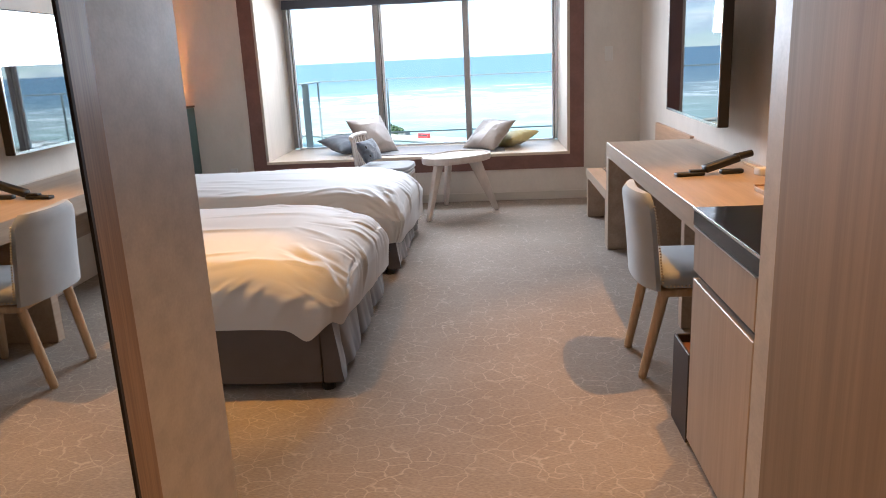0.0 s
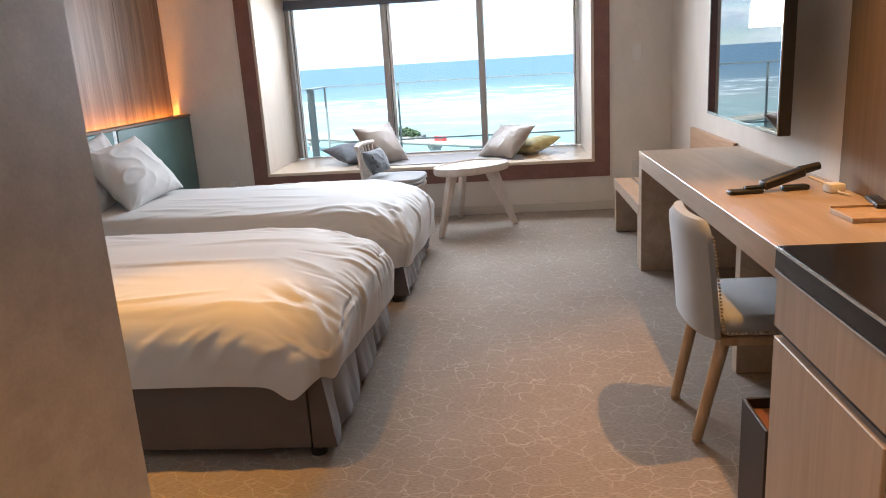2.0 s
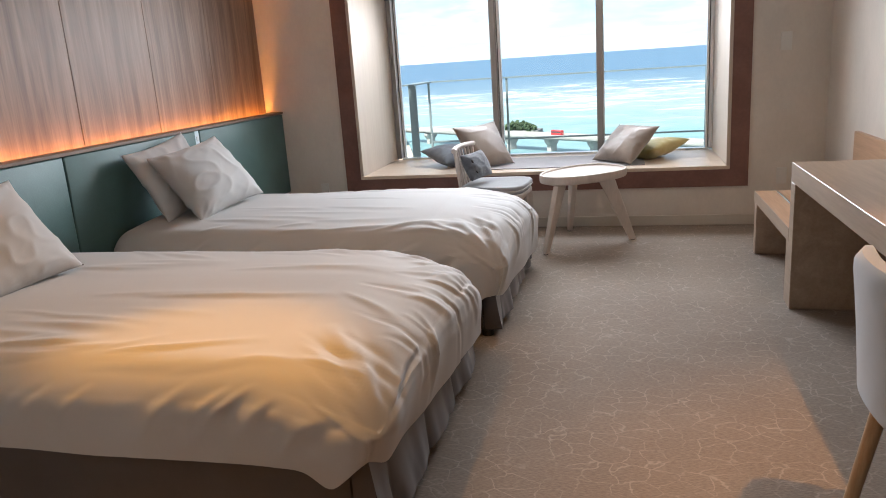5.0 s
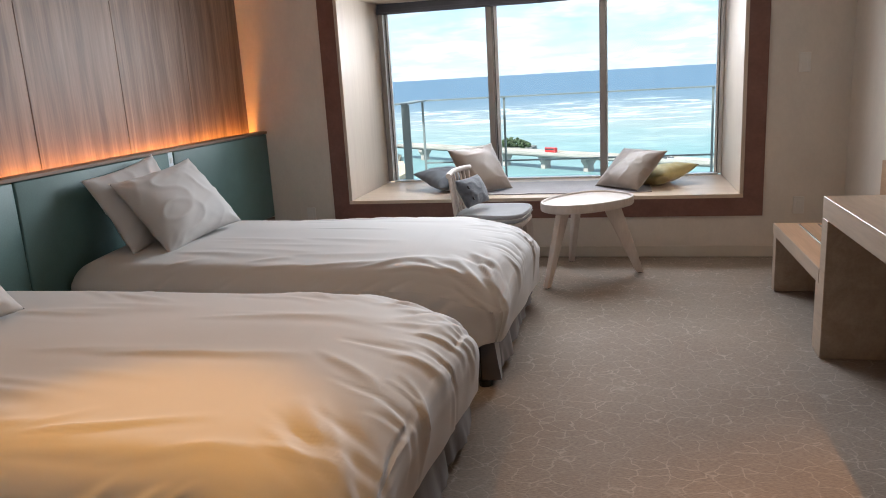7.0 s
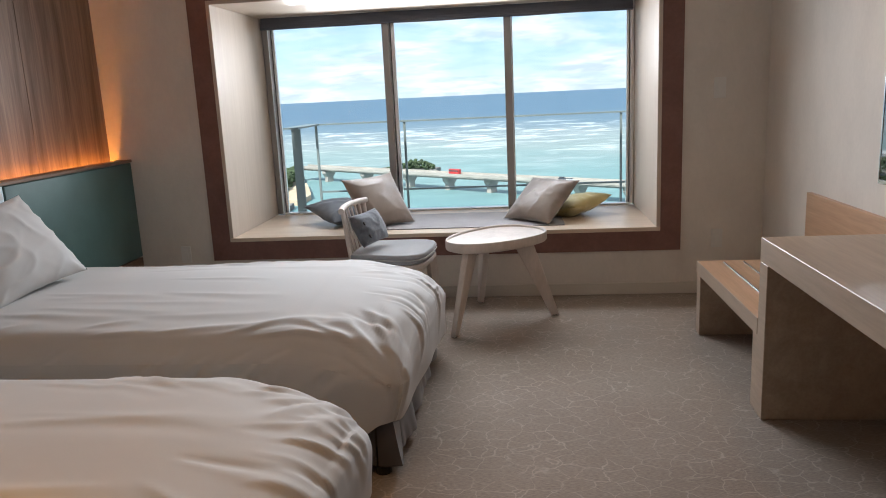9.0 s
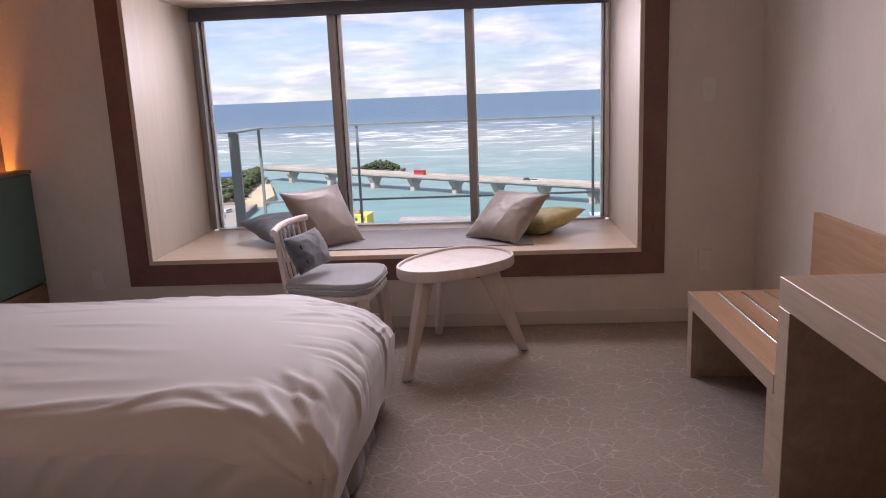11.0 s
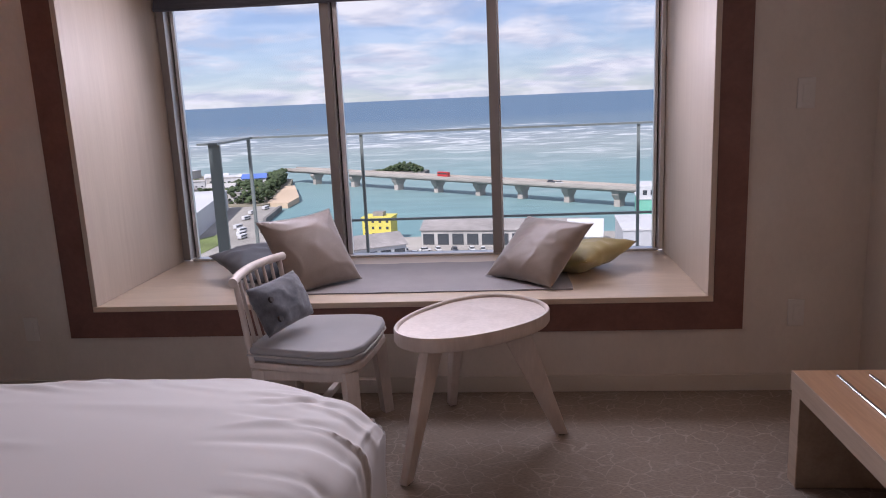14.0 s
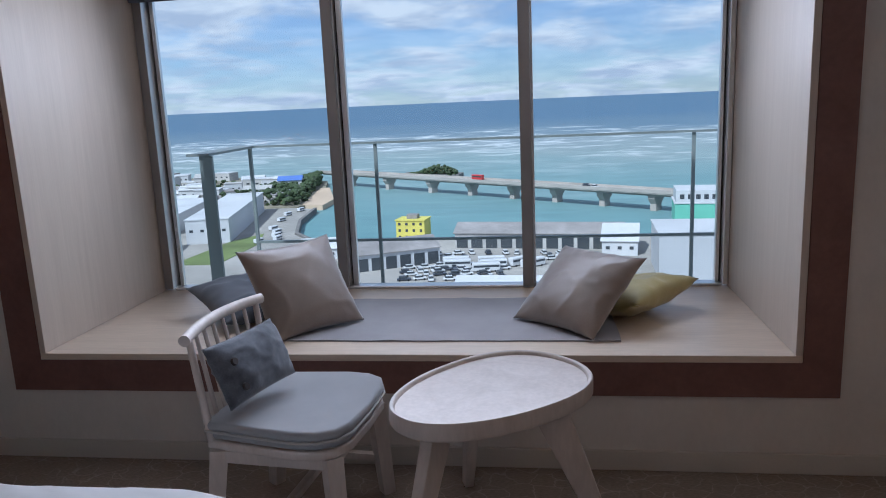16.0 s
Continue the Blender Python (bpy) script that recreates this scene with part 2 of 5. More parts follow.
M["rock"] = surface("shore_rock", (0.20, 0.19, 0.18), 0.95, var=0.3, scale=0.2, fine=1.5, bump=0.0)
M["glassdark"] = surface("far_window_glass", (0.06, 0.07, 0.08), 0.2, bump=0.0)
M["carwhite"] = surface("white_car_paint", (0.60, 0.61, 0.62), 0.3, var=0.03, bump=0.0)
M["cardark"] = surface("dark_car_paint", (0.05, 0.06, 0.08), 0.3, var=0.03, bump=0.0)
M["carred"] = surface("red_truck_paint", (0.50, 0.04, 0.04), 0.35, var=0.03, bump=0.0)
M["tyre"] = surface("tyre_rubber", (0.02, 0.02, 0.02), 0.8, bump=0.0)

# carpet: brown-grey weave with pale crackled veins
m, nt, b = blank("crackle_carpet")
v = coords(nt, (1.0, 1.25, 1.0))
warp = nt.nodes.new("ShaderNodeTexNoise")
warp.inputs["Scale"].default_value, warp.inputs["Detail"].default_value = 9.0, 3.0
nt.links.new(v, warp.inputs["Vector"])
shift = mixed(nt, v, warp.outputs["Color"], 0.085, "ADD")
vor = nt.nodes.new("ShaderNodeTexVoronoi")
vor.feature = "DISTANCE_TO_EDGE"
vor.inputs["Scale"].default_value = 11.0
nt.links.new(shift, vor.inputs["Vector"])
line = ramp(nt, vor.outputs["Distance"], [(0.007, (1, 1, 1)), (0.036, (0, 0, 0))])
gate = ramp(nt, noise_of(nt, v, 5.0, 3.0), [(0.34, (0.12, 0.12, 0.12)), (0.58, (1, 1, 1))])
lines = mixed(nt, line, gate, 1.0, "MULTIPLY")
weave = noise_of(nt, coords(nt, (60, 260, 1)), 1.0, 2.0)
broad = noise_of(nt, v, 1.6, 5.0)
ground = mixed(nt, ramp(nt, broad, [(0.3, (0.30, 0.245, 0.203)), (0.7, (0.352, 0.295, 0.25))]), ramp(nt, weave, [(0.3, (0.62, 0.62, 0.62)), (0.7, (1, 1, 1))]), 0.85, "MULTIPLY")
nt.links.new(mixed(nt, ground, (0.58, 0.51, 0.43), mixed(nt, lines, (0.36, 0.36, 0.36), 1.0, "MULTIPLY")), b.inputs["Base Color"])
b.inputs["Roughness"].default_value = 0.95
b.inputs["Specular IOR Level"].default_value = 0.25
bumped(nt, b, weave, 0.5, 0.003)
M["carpet"] = m

# window glass, screen glass and mirror
m, nt, b = blank("window_glass")
tr, gl = nt.nodes.new("ShaderNodeBsdfTransparent"), nt.nodes.new("ShaderNodeBsdfGlossy")
tr.inputs["Color"].default_value = (0.90, 0.96, 0.96, 1)
gl.inputs["Roughness"].default_value = 0.01
fr, mx = nt.nodes.new("ShaderNodeFresnel"), nt.nodes.new("ShaderNodeMixShader")
fr.inputs["IOR"].default_value = 1.3
nt.links.new(fr.outputs["Fac"], mx.inputs["Fac"])
nt.links.new(tr.outputs["BSDF"], mx.inputs[1])
nt.links.new(gl.outputs["BSDF"], mx.inputs[2])
nt.links.new(mx.outputs["Shader"], nt.nodes["Material Output"].inputs["Surface"])
M["glass"] = m
m, nt, b = blank("mirror_silver")
b.inputs["Base Color"].default_value, b.inputs["Metallic"].default_value, b.inputs["Roughness"].default_value = (0.86, 0.88, 0.87, 1), 1.0, 0.01
M["mirror"] = m
m, nt, b = blank("screen_glass")
b.inputs["Base Color"].default_value, b.inputs["Roughness"].default_value, b.inputs["IOR"].default_value = (0.006, 0.006, 0.008, 1), 0.02, 3.9
M["screen"] = m


def glow(name, colour, strength):
    m, nt, b = blank(name)
    b.inputs["Base Color"].default_value = (*colour, 1)
    b.inputs["Emission Color"].default_value, b.inputs["Emission Strength"].default_value = (*colour, 1), strength
    return m


M["led"] = glow("amber_led_strip", (1.0, 0.36, 0.06), 26.0)
M["lamp"] = glow("warm_lamp_lens", (1.0, 0.7, 0.4), 6.0)

# sea: turquoise lagoon, breaking reef, deep blue beyond
m, nt, b = blank("sea_water")
tc = nt.nodes.new("ShaderNodeTexCoord")
sep = nt.nodes.new("ShaderNodeSeparateXYZ")
nt.links.new(tc.outputs["Object"], sep.inputs["Vector"])
wobble = noise_of(nt, coords(nt, (0.004, 0.004, 0.004)), 1.0, 5.0)
far = nt.nodes.new("ShaderNodeMath")
far.operation = "MULTIPLY_ADD"
far.inputs[1].default_value = 700.0
nt.links.new(wobble, far.inputs[0])
nt.links.new(sep.outputs["Y"], far.inputs[2])
span = nt.nodes.new("ShaderNodeMapRange")
span.inputs["From Min"].default_value, span.inputs["From Max"].default_value = 400.0, 2400.0
nt.links.new(far.outputs["Value"], span.inputs["Value"])
depth = ramp(nt, span.outputs["Result"], [(0.0, (0.115, 0.27, 0.285)), (0.22, (0.18, 0.30, 0.30)), (0.36, (0.26, 0.325, 0.315)), (0.46, (0.25, 0.30, 0.305)), (0.62, (0.135, 0.205, 0.255)), (1.0, (0.085, 0.16, 0.235))])
ripple = noise_of(nt, coords(nt, (0.03, 0.12, 0.1)), 1.0, 6.0, 0.65)
depth = mixed(nt, depth, ramp(nt, ripple, [(0.3, (0.72, 0.76, 0.8)), (0.7, (1.1, 1.1, 1.1))]), 0.8, "MULTIPLY")
foam = ramp(nt, noise_of(nt, coords(nt, (0.016, 0.024, 0.02)), 1.0, 9.0, 0.72, 0.8), [(0.51, (0, 0, 0)), (0.61, (1, 1, 1))])
zone = ramp(nt, span.outputs["Result"], [(0.22, (0, 0, 0)), (0.44, (0.7, 0.7, 0.7)), (0.53, (1, 1, 1)), (0.68, (0, 0, 0))])
nt.links.new(mixed(nt, depth, (0.74, 0.77, 0.78), mixed(nt, foam, zone, 1.0, "MULTIPLY")), b.inputs["Base Color"])
b.inputs["Roughness"].default_value = 0.55
b.inputs["Specular IOR Level"].default_value = 0.25
M["sea"] = m


# ---- mesh helpers ----
def block(bm, x0, x1, y0, y1, z0, z1, r=0.0, seg=1):
    """A box with bevelled edges, added to bm."""
    vs = [bm.verts.new((x, y, z)) for x in (x0, x1) for y in (y0, y1) for z in (z0, z1)]
    fs = [bm.faces.new([vs[i] for i in q]) for q in ((0, 1, 3, 2), (4, 6, 7, 5), (0, 4, 5, 1), (2, 3, 7, 6), (0, 2, 6, 4), (1, 5, 7, 3))]
    if r:
        edges = list({e for f in fs for e in f.edges})
        bmesh.ops.bevel(bm, geom=edges, offset=r, segments=seg, profile=0.5, affect="EDGES")


def rod(bm, a, b, r0, r1=None, seg=10, square=False):
    """A tapered bar between two points."""
    r1 = r0 if r1 is None else r1
    a, b = Vector(a), Vector(b)
    turn = (b - a).to_track_quat("Z", "Y").to_matrix()
    n = 4 if square else seg
    off = math.pi / 4 if square else 0
    rings = []
    for p, r in ((a, r0), (b, r1)):
        rings.append([bm.verts.new(p + turn @ Vector((r * math.cos(off + 2 * math.pi * i / n), r * math.sin(off + 2 * math.pi * i / n), 0))) for i in range(n)])
    for i in range(n):
        bm.faces.new((rings[0][i], rings[0][(i + 1) % n], rings[1][(i + 1) % n], rings[1][i]))
    bm.faces.new(rings[0][::-1])
    bm.faces.new(rings[1])


def tube(bm, pts, r, seg=8):
    """A round bar along a line of points."""
    rings = []
    for i, p in enumerate(pts):
        d = (Vector(pts[min(i + 1, len(pts) - 1)]) - Vector(pts[max(i - 1, 0)]))
        turn = d.to_track_quat("Z", "Y").to_matrix()
        rings.append([bm.verts.new(Vector(p) + turn @ Vector((r * math.cos(2 * math.pi * k / seg), r * math.sin(2 * math.pi * k / seg), 0))) for k in range(seg)])
    for a, b in zip(rings, rings[1:]):
        for k in range(seg):
            bm.faces.new((a[k], a[(k + 1) % seg], b[(k + 1) % seg], b[k]))
    bm.faces.new(rings[0][::-1])
    bm.faces.new(rings[-1])


def prism(bm, outline, z0, z1, r=0.0):
    """An upright slab over an outline of (x, y)."""
    lo, hi = [bm.verts.new((x, y, z0)) for x, y in outline], [bm.verts.new((x, y, z1)) for x, y in outline]
    n = len(outline)
    top = bm.faces.new(hi)
    low = bm.faces.new(lo[::-1])
    for i in range(n):
        bm.faces.new((lo[i], lo[(i + 1) % n], hi[(i + 1) % n], hi[i]))
    if r:
        bmesh.ops.bevel(bm, geom=list(top.edges) + list(low.edges), offset=r, segments=3, profile=0.5, affect="EDGES")


def solid(name, bm, material, parent=None, label="", smooth=False):
    bmesh.ops.recalc_face_normals(bm, faces=bm.faces)
    me = bpy.data.meshes.new(name)
    bm.to_mesh(me)
    bm.free()
    me.materials.append(M[material])
    if smooth:
        me.polygons.foreach_set("use_smooth", [True] * len(me.polygons))
        me.set_sharp_from_angle(angle=radians(50))
    ob = new(name, me)
    if parent:
        ob.parent = parent
    if label:
        ob["label"] = label
    return ob


part = solid


def boxed(name, dims, material, parent=None, label="", r=0.0, seg=1):
    bm = bmesh.new()
    block(bm, *dims, r, seg)
    return solid(name, bm, material, parent, label, seg > 1)


def thing(name, label, category, place=(0, 0, 0), group="", turn=0.0):
    ob = new(name)
    ob.empty_display_size = 0.1
    ob.matrix_world = pose(*place, 0, 0, turn)
    return tagged(ob, label, category, group)


def setting(name, dims, material, label, category, r=0.0):
    return tagged(boxed(name, dims, material, None, "", r), label, category, kind="structure")


# ---- structure ----
XL, XR, YW = -2.99, 1.25, 8.49          # head wall, desk wall, window wall
OX0, OX1, OZ0, OZ1 = -2.155, 0.602, 0.435, 1.928   # alcove opening
YG = 9.44                               # glass line
HX0, HX1, HY = -0.806, 0.524, 3.412      # entry hall sides and the end of its left wall

setting("floor", (-3.2, 1.45, -0.3, 8.6, -0.2, 0.0), "carpet", "brown-grey carpet with pale crackled vein pattern", "carpet")
setting("ceiling", (-3.2, 1.45, -0.3, 8.62, CEIL, CEIL + 0.15), "ceiling", "plain white painted ceiling", "ceiling")
setting("wall_west", (XL - 0.15, XL, HY - 0.12, 8.62, 0, CEIL), "wall", "beige wallpapered wall behind the wooden panelling", "wall")
setting("wall_east", (XR, XR + 0.15, 3.412, 8.62, 0, CEIL), "wall", "pale beige textured wallpaper wall above the desk", "wall")
setting("wall_south", (-0.95, 0.72, -0.3, -0.15, 0, CEIL), "wall", "plain beige wall at the end of the entry hall", "wall")
setting("wall_partition", (XL - 0.15, HX0 - 0.12, HY - 0.12, HY, 0, CEIL), "wall", "beige wallpapered partition wall", "wall")
setting("wall_hall_left", (HX0 - 0.12, HX0, -0.15, HY, 0, CEIL), "mottle", "mottled taupe wallpaper wall of the entry hall", "wall")
setting("wall_hall_right", (HX1 + 0.012, XR + 0.15, -0.15, 3.318, 0, CEIL), "mottle", "mottled taupe wallpaper wall of the entry closet", "wall")
setting("wall_hall_end", (HX1, XR, 3.318, 3.412, 0, CEIL), "mottle", "mottled silver-taupe wallpaper wall end", "wall")
setting("panel_hall", (HX1 - 0.002, HX1 + 0.012, -0.15, 3.316, 0, CEIL), "entry_wood", "tall wood-veneer closet panel along the entry hall", "panel")
north = tagged(new("wall_north"), "pale beige wallpapered wall around the window alcove", "wall", kind="structure")
boxed("wall_piece", (XL - 0.15, OX0 - 0.026, YW, YW + 0.13, 0, CEIL), "wall", north)
boxed("wall_piece", (OX1 + 0.026, XR + 0.15, YW, YW + 0.13, 0, CEIL), "wall", north)
boxed("wall_piece", (OX0 - 0.026, OX1 + 0.026, YW, YW + 0.13, 0, OZ0 - 0.026), "wall", north)
boxed("wall_piece", (OX0 - 0.026, OX1 + 0.026, YW, YW + 0.13, OZ1 + 0.026, CEIL), "wall", north)

# alcove: a shell outside and pale wood lining within
shell = tagged(new("wall_alcove"), "concrete shell around the window seat alcove", "wall", kind="structure")
boxed("wall_piece", (OX0 - 0.2, OX0 - 0.026, YW + 0.13, YG + 0.12, OZ0 - 0.3, OZ1 + 0.3), "concrete", shell)
boxed("wall_piece", (OX1 + 0.026, OX1 + 0.2, YW + 0.13, YG + 0.12, OZ0 - 0.3, OZ1 + 0.3), "concrete", shell)
boxed("wall_piece", (OX0 - 0.026, OX1 + 0.026, YW + 0.13, YG + 0.12, OZ1 + 0.026, OZ1 + 0.3), "concrete", shell)
boxed("wall_piece", (OX0 - 0.026, OX1 + 0.026, YW + 0.13, YG + 0.12, OZ0 - 0.3, OZ0 - 0.028), "concrete", shell)
alcove = tagged(new("window_seat"), "deep window seat alcove lined with pale wood", "window seat", kind="structure")
boxed("seat_board", (OX0 - 0.024, OX1 + 0.024, 8.476, YG, OZ0 - 0.026, OZ0), "sill", alcove, r=0.002)
boxed("side_lining", (OX0 - 0.024, OX0, 8.476, YG, OZ0 + 0.001, OZ1), "lining", alcove, r=0.001)
boxed("side_lining", (OX1, OX1 + 0.024, 8.476, YG, OZ0 + 0.001, OZ1), "lining", alcove, r=0.001)
boxed("top_lining", (OX0 - 0.024, OX1 + 0.024, 8.476, YG, OZ1 + 0.001, OZ1 + 0.025), "lining", alcove, r=0.001)

# reddish-brown surround, four mitred boards
surround = tagged(new("trim"), "reddish-brown wooden surround of the window alcove", "window surround", kind="structure")
W = 0.149
for quad in (((OX0 - W, OZ0 - W), (OX1 + W, OZ0 - W), (OX1, OZ0), (OX0, OZ0)), ((OX0 - W, OZ1 + W), (OX0, OZ1), (OX1, OZ1), (OX1 + W, OZ1 + W)),
             ((OX0 - W, OZ0 - W), (OX0, OZ0), (OX0, OZ1), (OX0 - W, OZ1 + W)), ((OX1 + W, OZ0 - W), (OX1 + W, OZ1 + W), (OX1, OZ1), (OX1, OZ0))):
    bm = bmesh.new()
    k = 0.025
    inset = [(x + (-k if x == OX0 else k if x == OX1 else 0), z + (-k if z == OZ0 else k if z == OZ1 else 0)) for x, z in quad]
    f, g = [bm.verts.new((x, 8.474, z)) for x, z in inset], [bm.verts.new((x, 8.4895, z)) for x, z in inset]
    bm.faces.new(f)
    bm.faces.new(g[::-1])
    for i in range(4):
        bm.faces.new((f[i], f[(i + 1) % 4], g[(i + 1) % 4], g[i]))
    solid("surround_board", bm, "trim", surround)

for dims in ((XL, XR, 8.478, YW, 0, 0.075), (XR - 0.012, XR, 7.72, 8.478, 0, 0.075)):
    setting("baseboard", dims, "base", "low cream painted baseboard", "baseboard", 0.002)

# walnut panelling above the headboard, separate boards with open joints
panelling = tagged(new("wall_panelling"), "walnut-veneer wall panelling lit from below by amber light", "wall panelling", kind="structure")
ys = [3.416, 4.20, 4.91, 5.62, 6.325, 7.033, 7.738, 8.488]
for a, b2 in zip(ys, ys[1:]):
    boxed("panel", (XL + 0.001, -2.95, a + 0.002, b2 - 0.002, 0.3, CEIL - 0.002), "panel", panelling, r=0.0015)

# window
window = tagged(new("window_1"), "three-pane window with grey aluminium frame and bronze mullions", "window", kind="structure")
# thin bronze plate on the left frame paints its shaded front face darker
FRAME = ((OX0 + 0.008, OX0 + 0.050, -0.035, -0.0305, "bronze"), (OX0 + 0.008, OX0 + 0.0505, -0.030, 0.06, "alu"), (OX0 + 0.051, OX0 + 0.056, 0.040, 0.06, "black"), (OX0 + 0.0565, OX0 + 0.076, 0.034, 0.06, "alu"),
         (OX1 - 0.026, OX1 - 0.004, -0.035, 0.06, "alu"), (OX1 - 0.031, OX1 - 0.0265, 0.030, 0.06, "black"), (OX1 - 0.048, OX1 - 0.0315, 0.024, 0.06, "alu"))
MULL = ((-1.235, -1.186, -0.030, 0.0, "bronze"), (-1.235, -1.1855, 0.0005, 0.06, "alu"), (-1.185, -1.179, 0.040, 0.06, "black"), (-1.1785, -1.152, 0.030, 0.06, "alu"), (-0.335, -0.284, -0.030, 0.02, "bronze"), (-0.2835, -0.273, 0.0, 0.06, "alu"))
for nm, pieces in (("window_frame", FRAME), ("mullion", MULL)):
    for x0, x1, y0, y1, mat in pieces:
        boxed("gasket" if mat == "black" else nm, (x0, x1, YG + y0, YG + y1, OZ0 + 0.0125, OZ1), mat, window, r=0.0015)
boxed("window_sill", (OX0 + 0.05, OX1 - 0.022, YG - 0.012, YG + 0.06, OZ0 + 0.001, OZ0 + 0.012), "alu", window, r=0.002)
for x0, x1 in ((OX0 + 0.074, -1.234), (-1.154, -0.334), (-0.275, OX1 - 0.046)):
    pane = boxed("pane", (x0, x1, YG + 0.046, YG + 0.050, OZ0 + 0.012, OZ1), "glass", window)
    pane.visible_shadow = False

# roman blind gathered under the soffit
blind = thing("roman_blind", "grey-blue fabric roman blind gathered at the window head", "blind", (0, 0, 0))
for i in range(5):
    bm = bmesh.new()
    n = 60
    z0, z1, y0 = 1.838 + 0.006 * i, 1.862 + 0.016 * i, YG - 0.065 + 0.006 * i
    rings = []
    for k in range(n + 1):
        x = OX0 + 0.012 + (OX1 - OX0 - 0.03) * k / n
        sag = 0.004 * noise.noise((x * 3, i * 2.3, 0)) + 0.0015 * noise.noise((x * 11, i, 3))
        prof = ((y0, z1), (y0 - 0.008, (z0 + z1) / 2), (y0 - 0.004, z0 + 0.003), (y0 + 0.002, z0), (y0 + 0.007, z0 + 0.004), (y0 + 0.006, z1))
        rings.append([bm.verts.new((x, y + sag, z + sag)) for y, z in prof])
    for a, b2 in zip(rings, rings[1:]):
        for j in range(6):
            bm.faces.new((a[j], a[(j + 1) % 6], b2[(j + 1) % 6], b2[j]))
    bm.faces.new(rings[0])
    bm.faces.new(rings[-1][::-1])
    part("fold", bm, "blind", blind, smooth=True)

# ceiling downlights
for x, y in DOWNLIGHTS:
    dl = thing("downlight", "small recessed round ceiling downlight", "ceiling light", (x, y, CEIL), "ceiling downlights")
    bm = bmesh.new()
    pts = [(0.055 * math.cos(a * math.pi / 12), 0.055 * math.sin(a * math.pi / 12)) for a in range(24)]
    inner = [(0.04 * math.cos(a * math.pi / 12), 0.04 * math.sin(a * math.pi / 12)) for a in range(24)]
    o, i2 = [bm.verts.new((px, py, -0.006)) for px, py in pts], [bm.verts.new((px, py, -0.004)) for px, py in inner]
    o2 = [bm.verts.new((px, py, 0)) for px, py in pts]
    for k in range(24):
        bm.faces.new((o[k], o[(k + 1) % 24], i2[(k + 1) % 24], i2[k]))
        bm.faces.new((o[k], o[(k + 1) % 24], o2[(k + 1) % 24], o2[k]))
    part("ring", bm, "white", dl)
spotlet = thing("alcove_downlight", "small warm round lamp recessed in the alcove soffit", "ceiling light", (-0.83, 9.0, OZ1))
bm = bmesh.new()
prism(bm, [(0.035 * math.cos(a * math.pi / 10), 0.035 * math.sin(a * math.pi / 10)) for a in range(20)], -0.004, 0.0)
part("ring", bm, "white", spotlet)
bm = bmesh.new()
prism(bm, [(0.025 * math.cos(a * math.pi / 10), 0.025 * math.sin(a * math.pi / 10)) for a in range(20)], -0.007, -0.0045)
part("lens", bm, "lamp", spotlet)

# mirror on the hall wall
mirror = thing("wall_mirror", "tall wall mirror with thin dark edge beside a wooden strip", "mirror")
boxed("mirror_glass", (HX0 + 0.001, HX0 + 0.042, 1.55, 2.853, 0.02, 2.3), "mirror", mirror)
boxed("edge_strip", (HX0 + 0.001, HX0 + 0.045, 2.8535, 2.862, 0.02, 2.3), "gap", mirror)
boxed("frame_strip", (HX0 + 0.001, HX0 + 0.043, 2.8625, 2.943, 0.0, CEIL - 0.004), "strip_wood", mirror)


# ---- beds ----
def soft_box(lo, hi, r, step, wrinkle, hem=0.0):
    """A padded box: rounded edges, folds in its cloth, open to below."""
    lo, hi = np.array(lo), np.array(hi)
    bm = bmesh.new()
    seen = {}
    n = [max(2, int(round((hi[i] - lo[i]) / step))) for i in range(3)]
    a, b2 = lo + r, hi - r

    def vert(i, j, k):
        key = (i, j, k)
        if key not in seen:
            p = lo + (hi - lo) * np.array((i / n[0], j / n[1], k / n[2]))
            q = np.minimum(np.maximum(p, a), b2)
            if k < n[2] / 2:
                q[2] = p[2]
            d = p - q
            length = np.linalg.norm(d)
            nrm = d / length if length > 1e-9 else np.array((0, 0, 1.0))
            out = q + nrm * (r if length > 1e-9 else 0)
            seen[key] = bm.verts.new(wrinkle(out, nrm, k / n[2]))
        return seen[key]
    for i in range(n[0]):
        for j in range(n[1]):
            bm.faces.new((vert(i, j, n[2]), vert(i + 1, j, n[2]), vert(i + 1, j + 1, n[2]), vert(i, j + 1, n[2])))
    for k in range(n[2]):
        for i in range(n[0]):
            for j in (0, n[1]):
                bm.faces.new((vert(i, j, k), vert(i + 1, j, k), vert(i + 1, j, k + 1), vert(i, j, k + 1)))
        for j in range(n[1]):
            for i in (0, n[0]):
                bm.faces.new((vert(i, j, k), vert(i, j + 1, k), vert(i, j + 1, k + 1), vert(i, j, k + 1)))
    return bm


def ridged(p):
    return 1 - abs(2 * noise.noise(p))


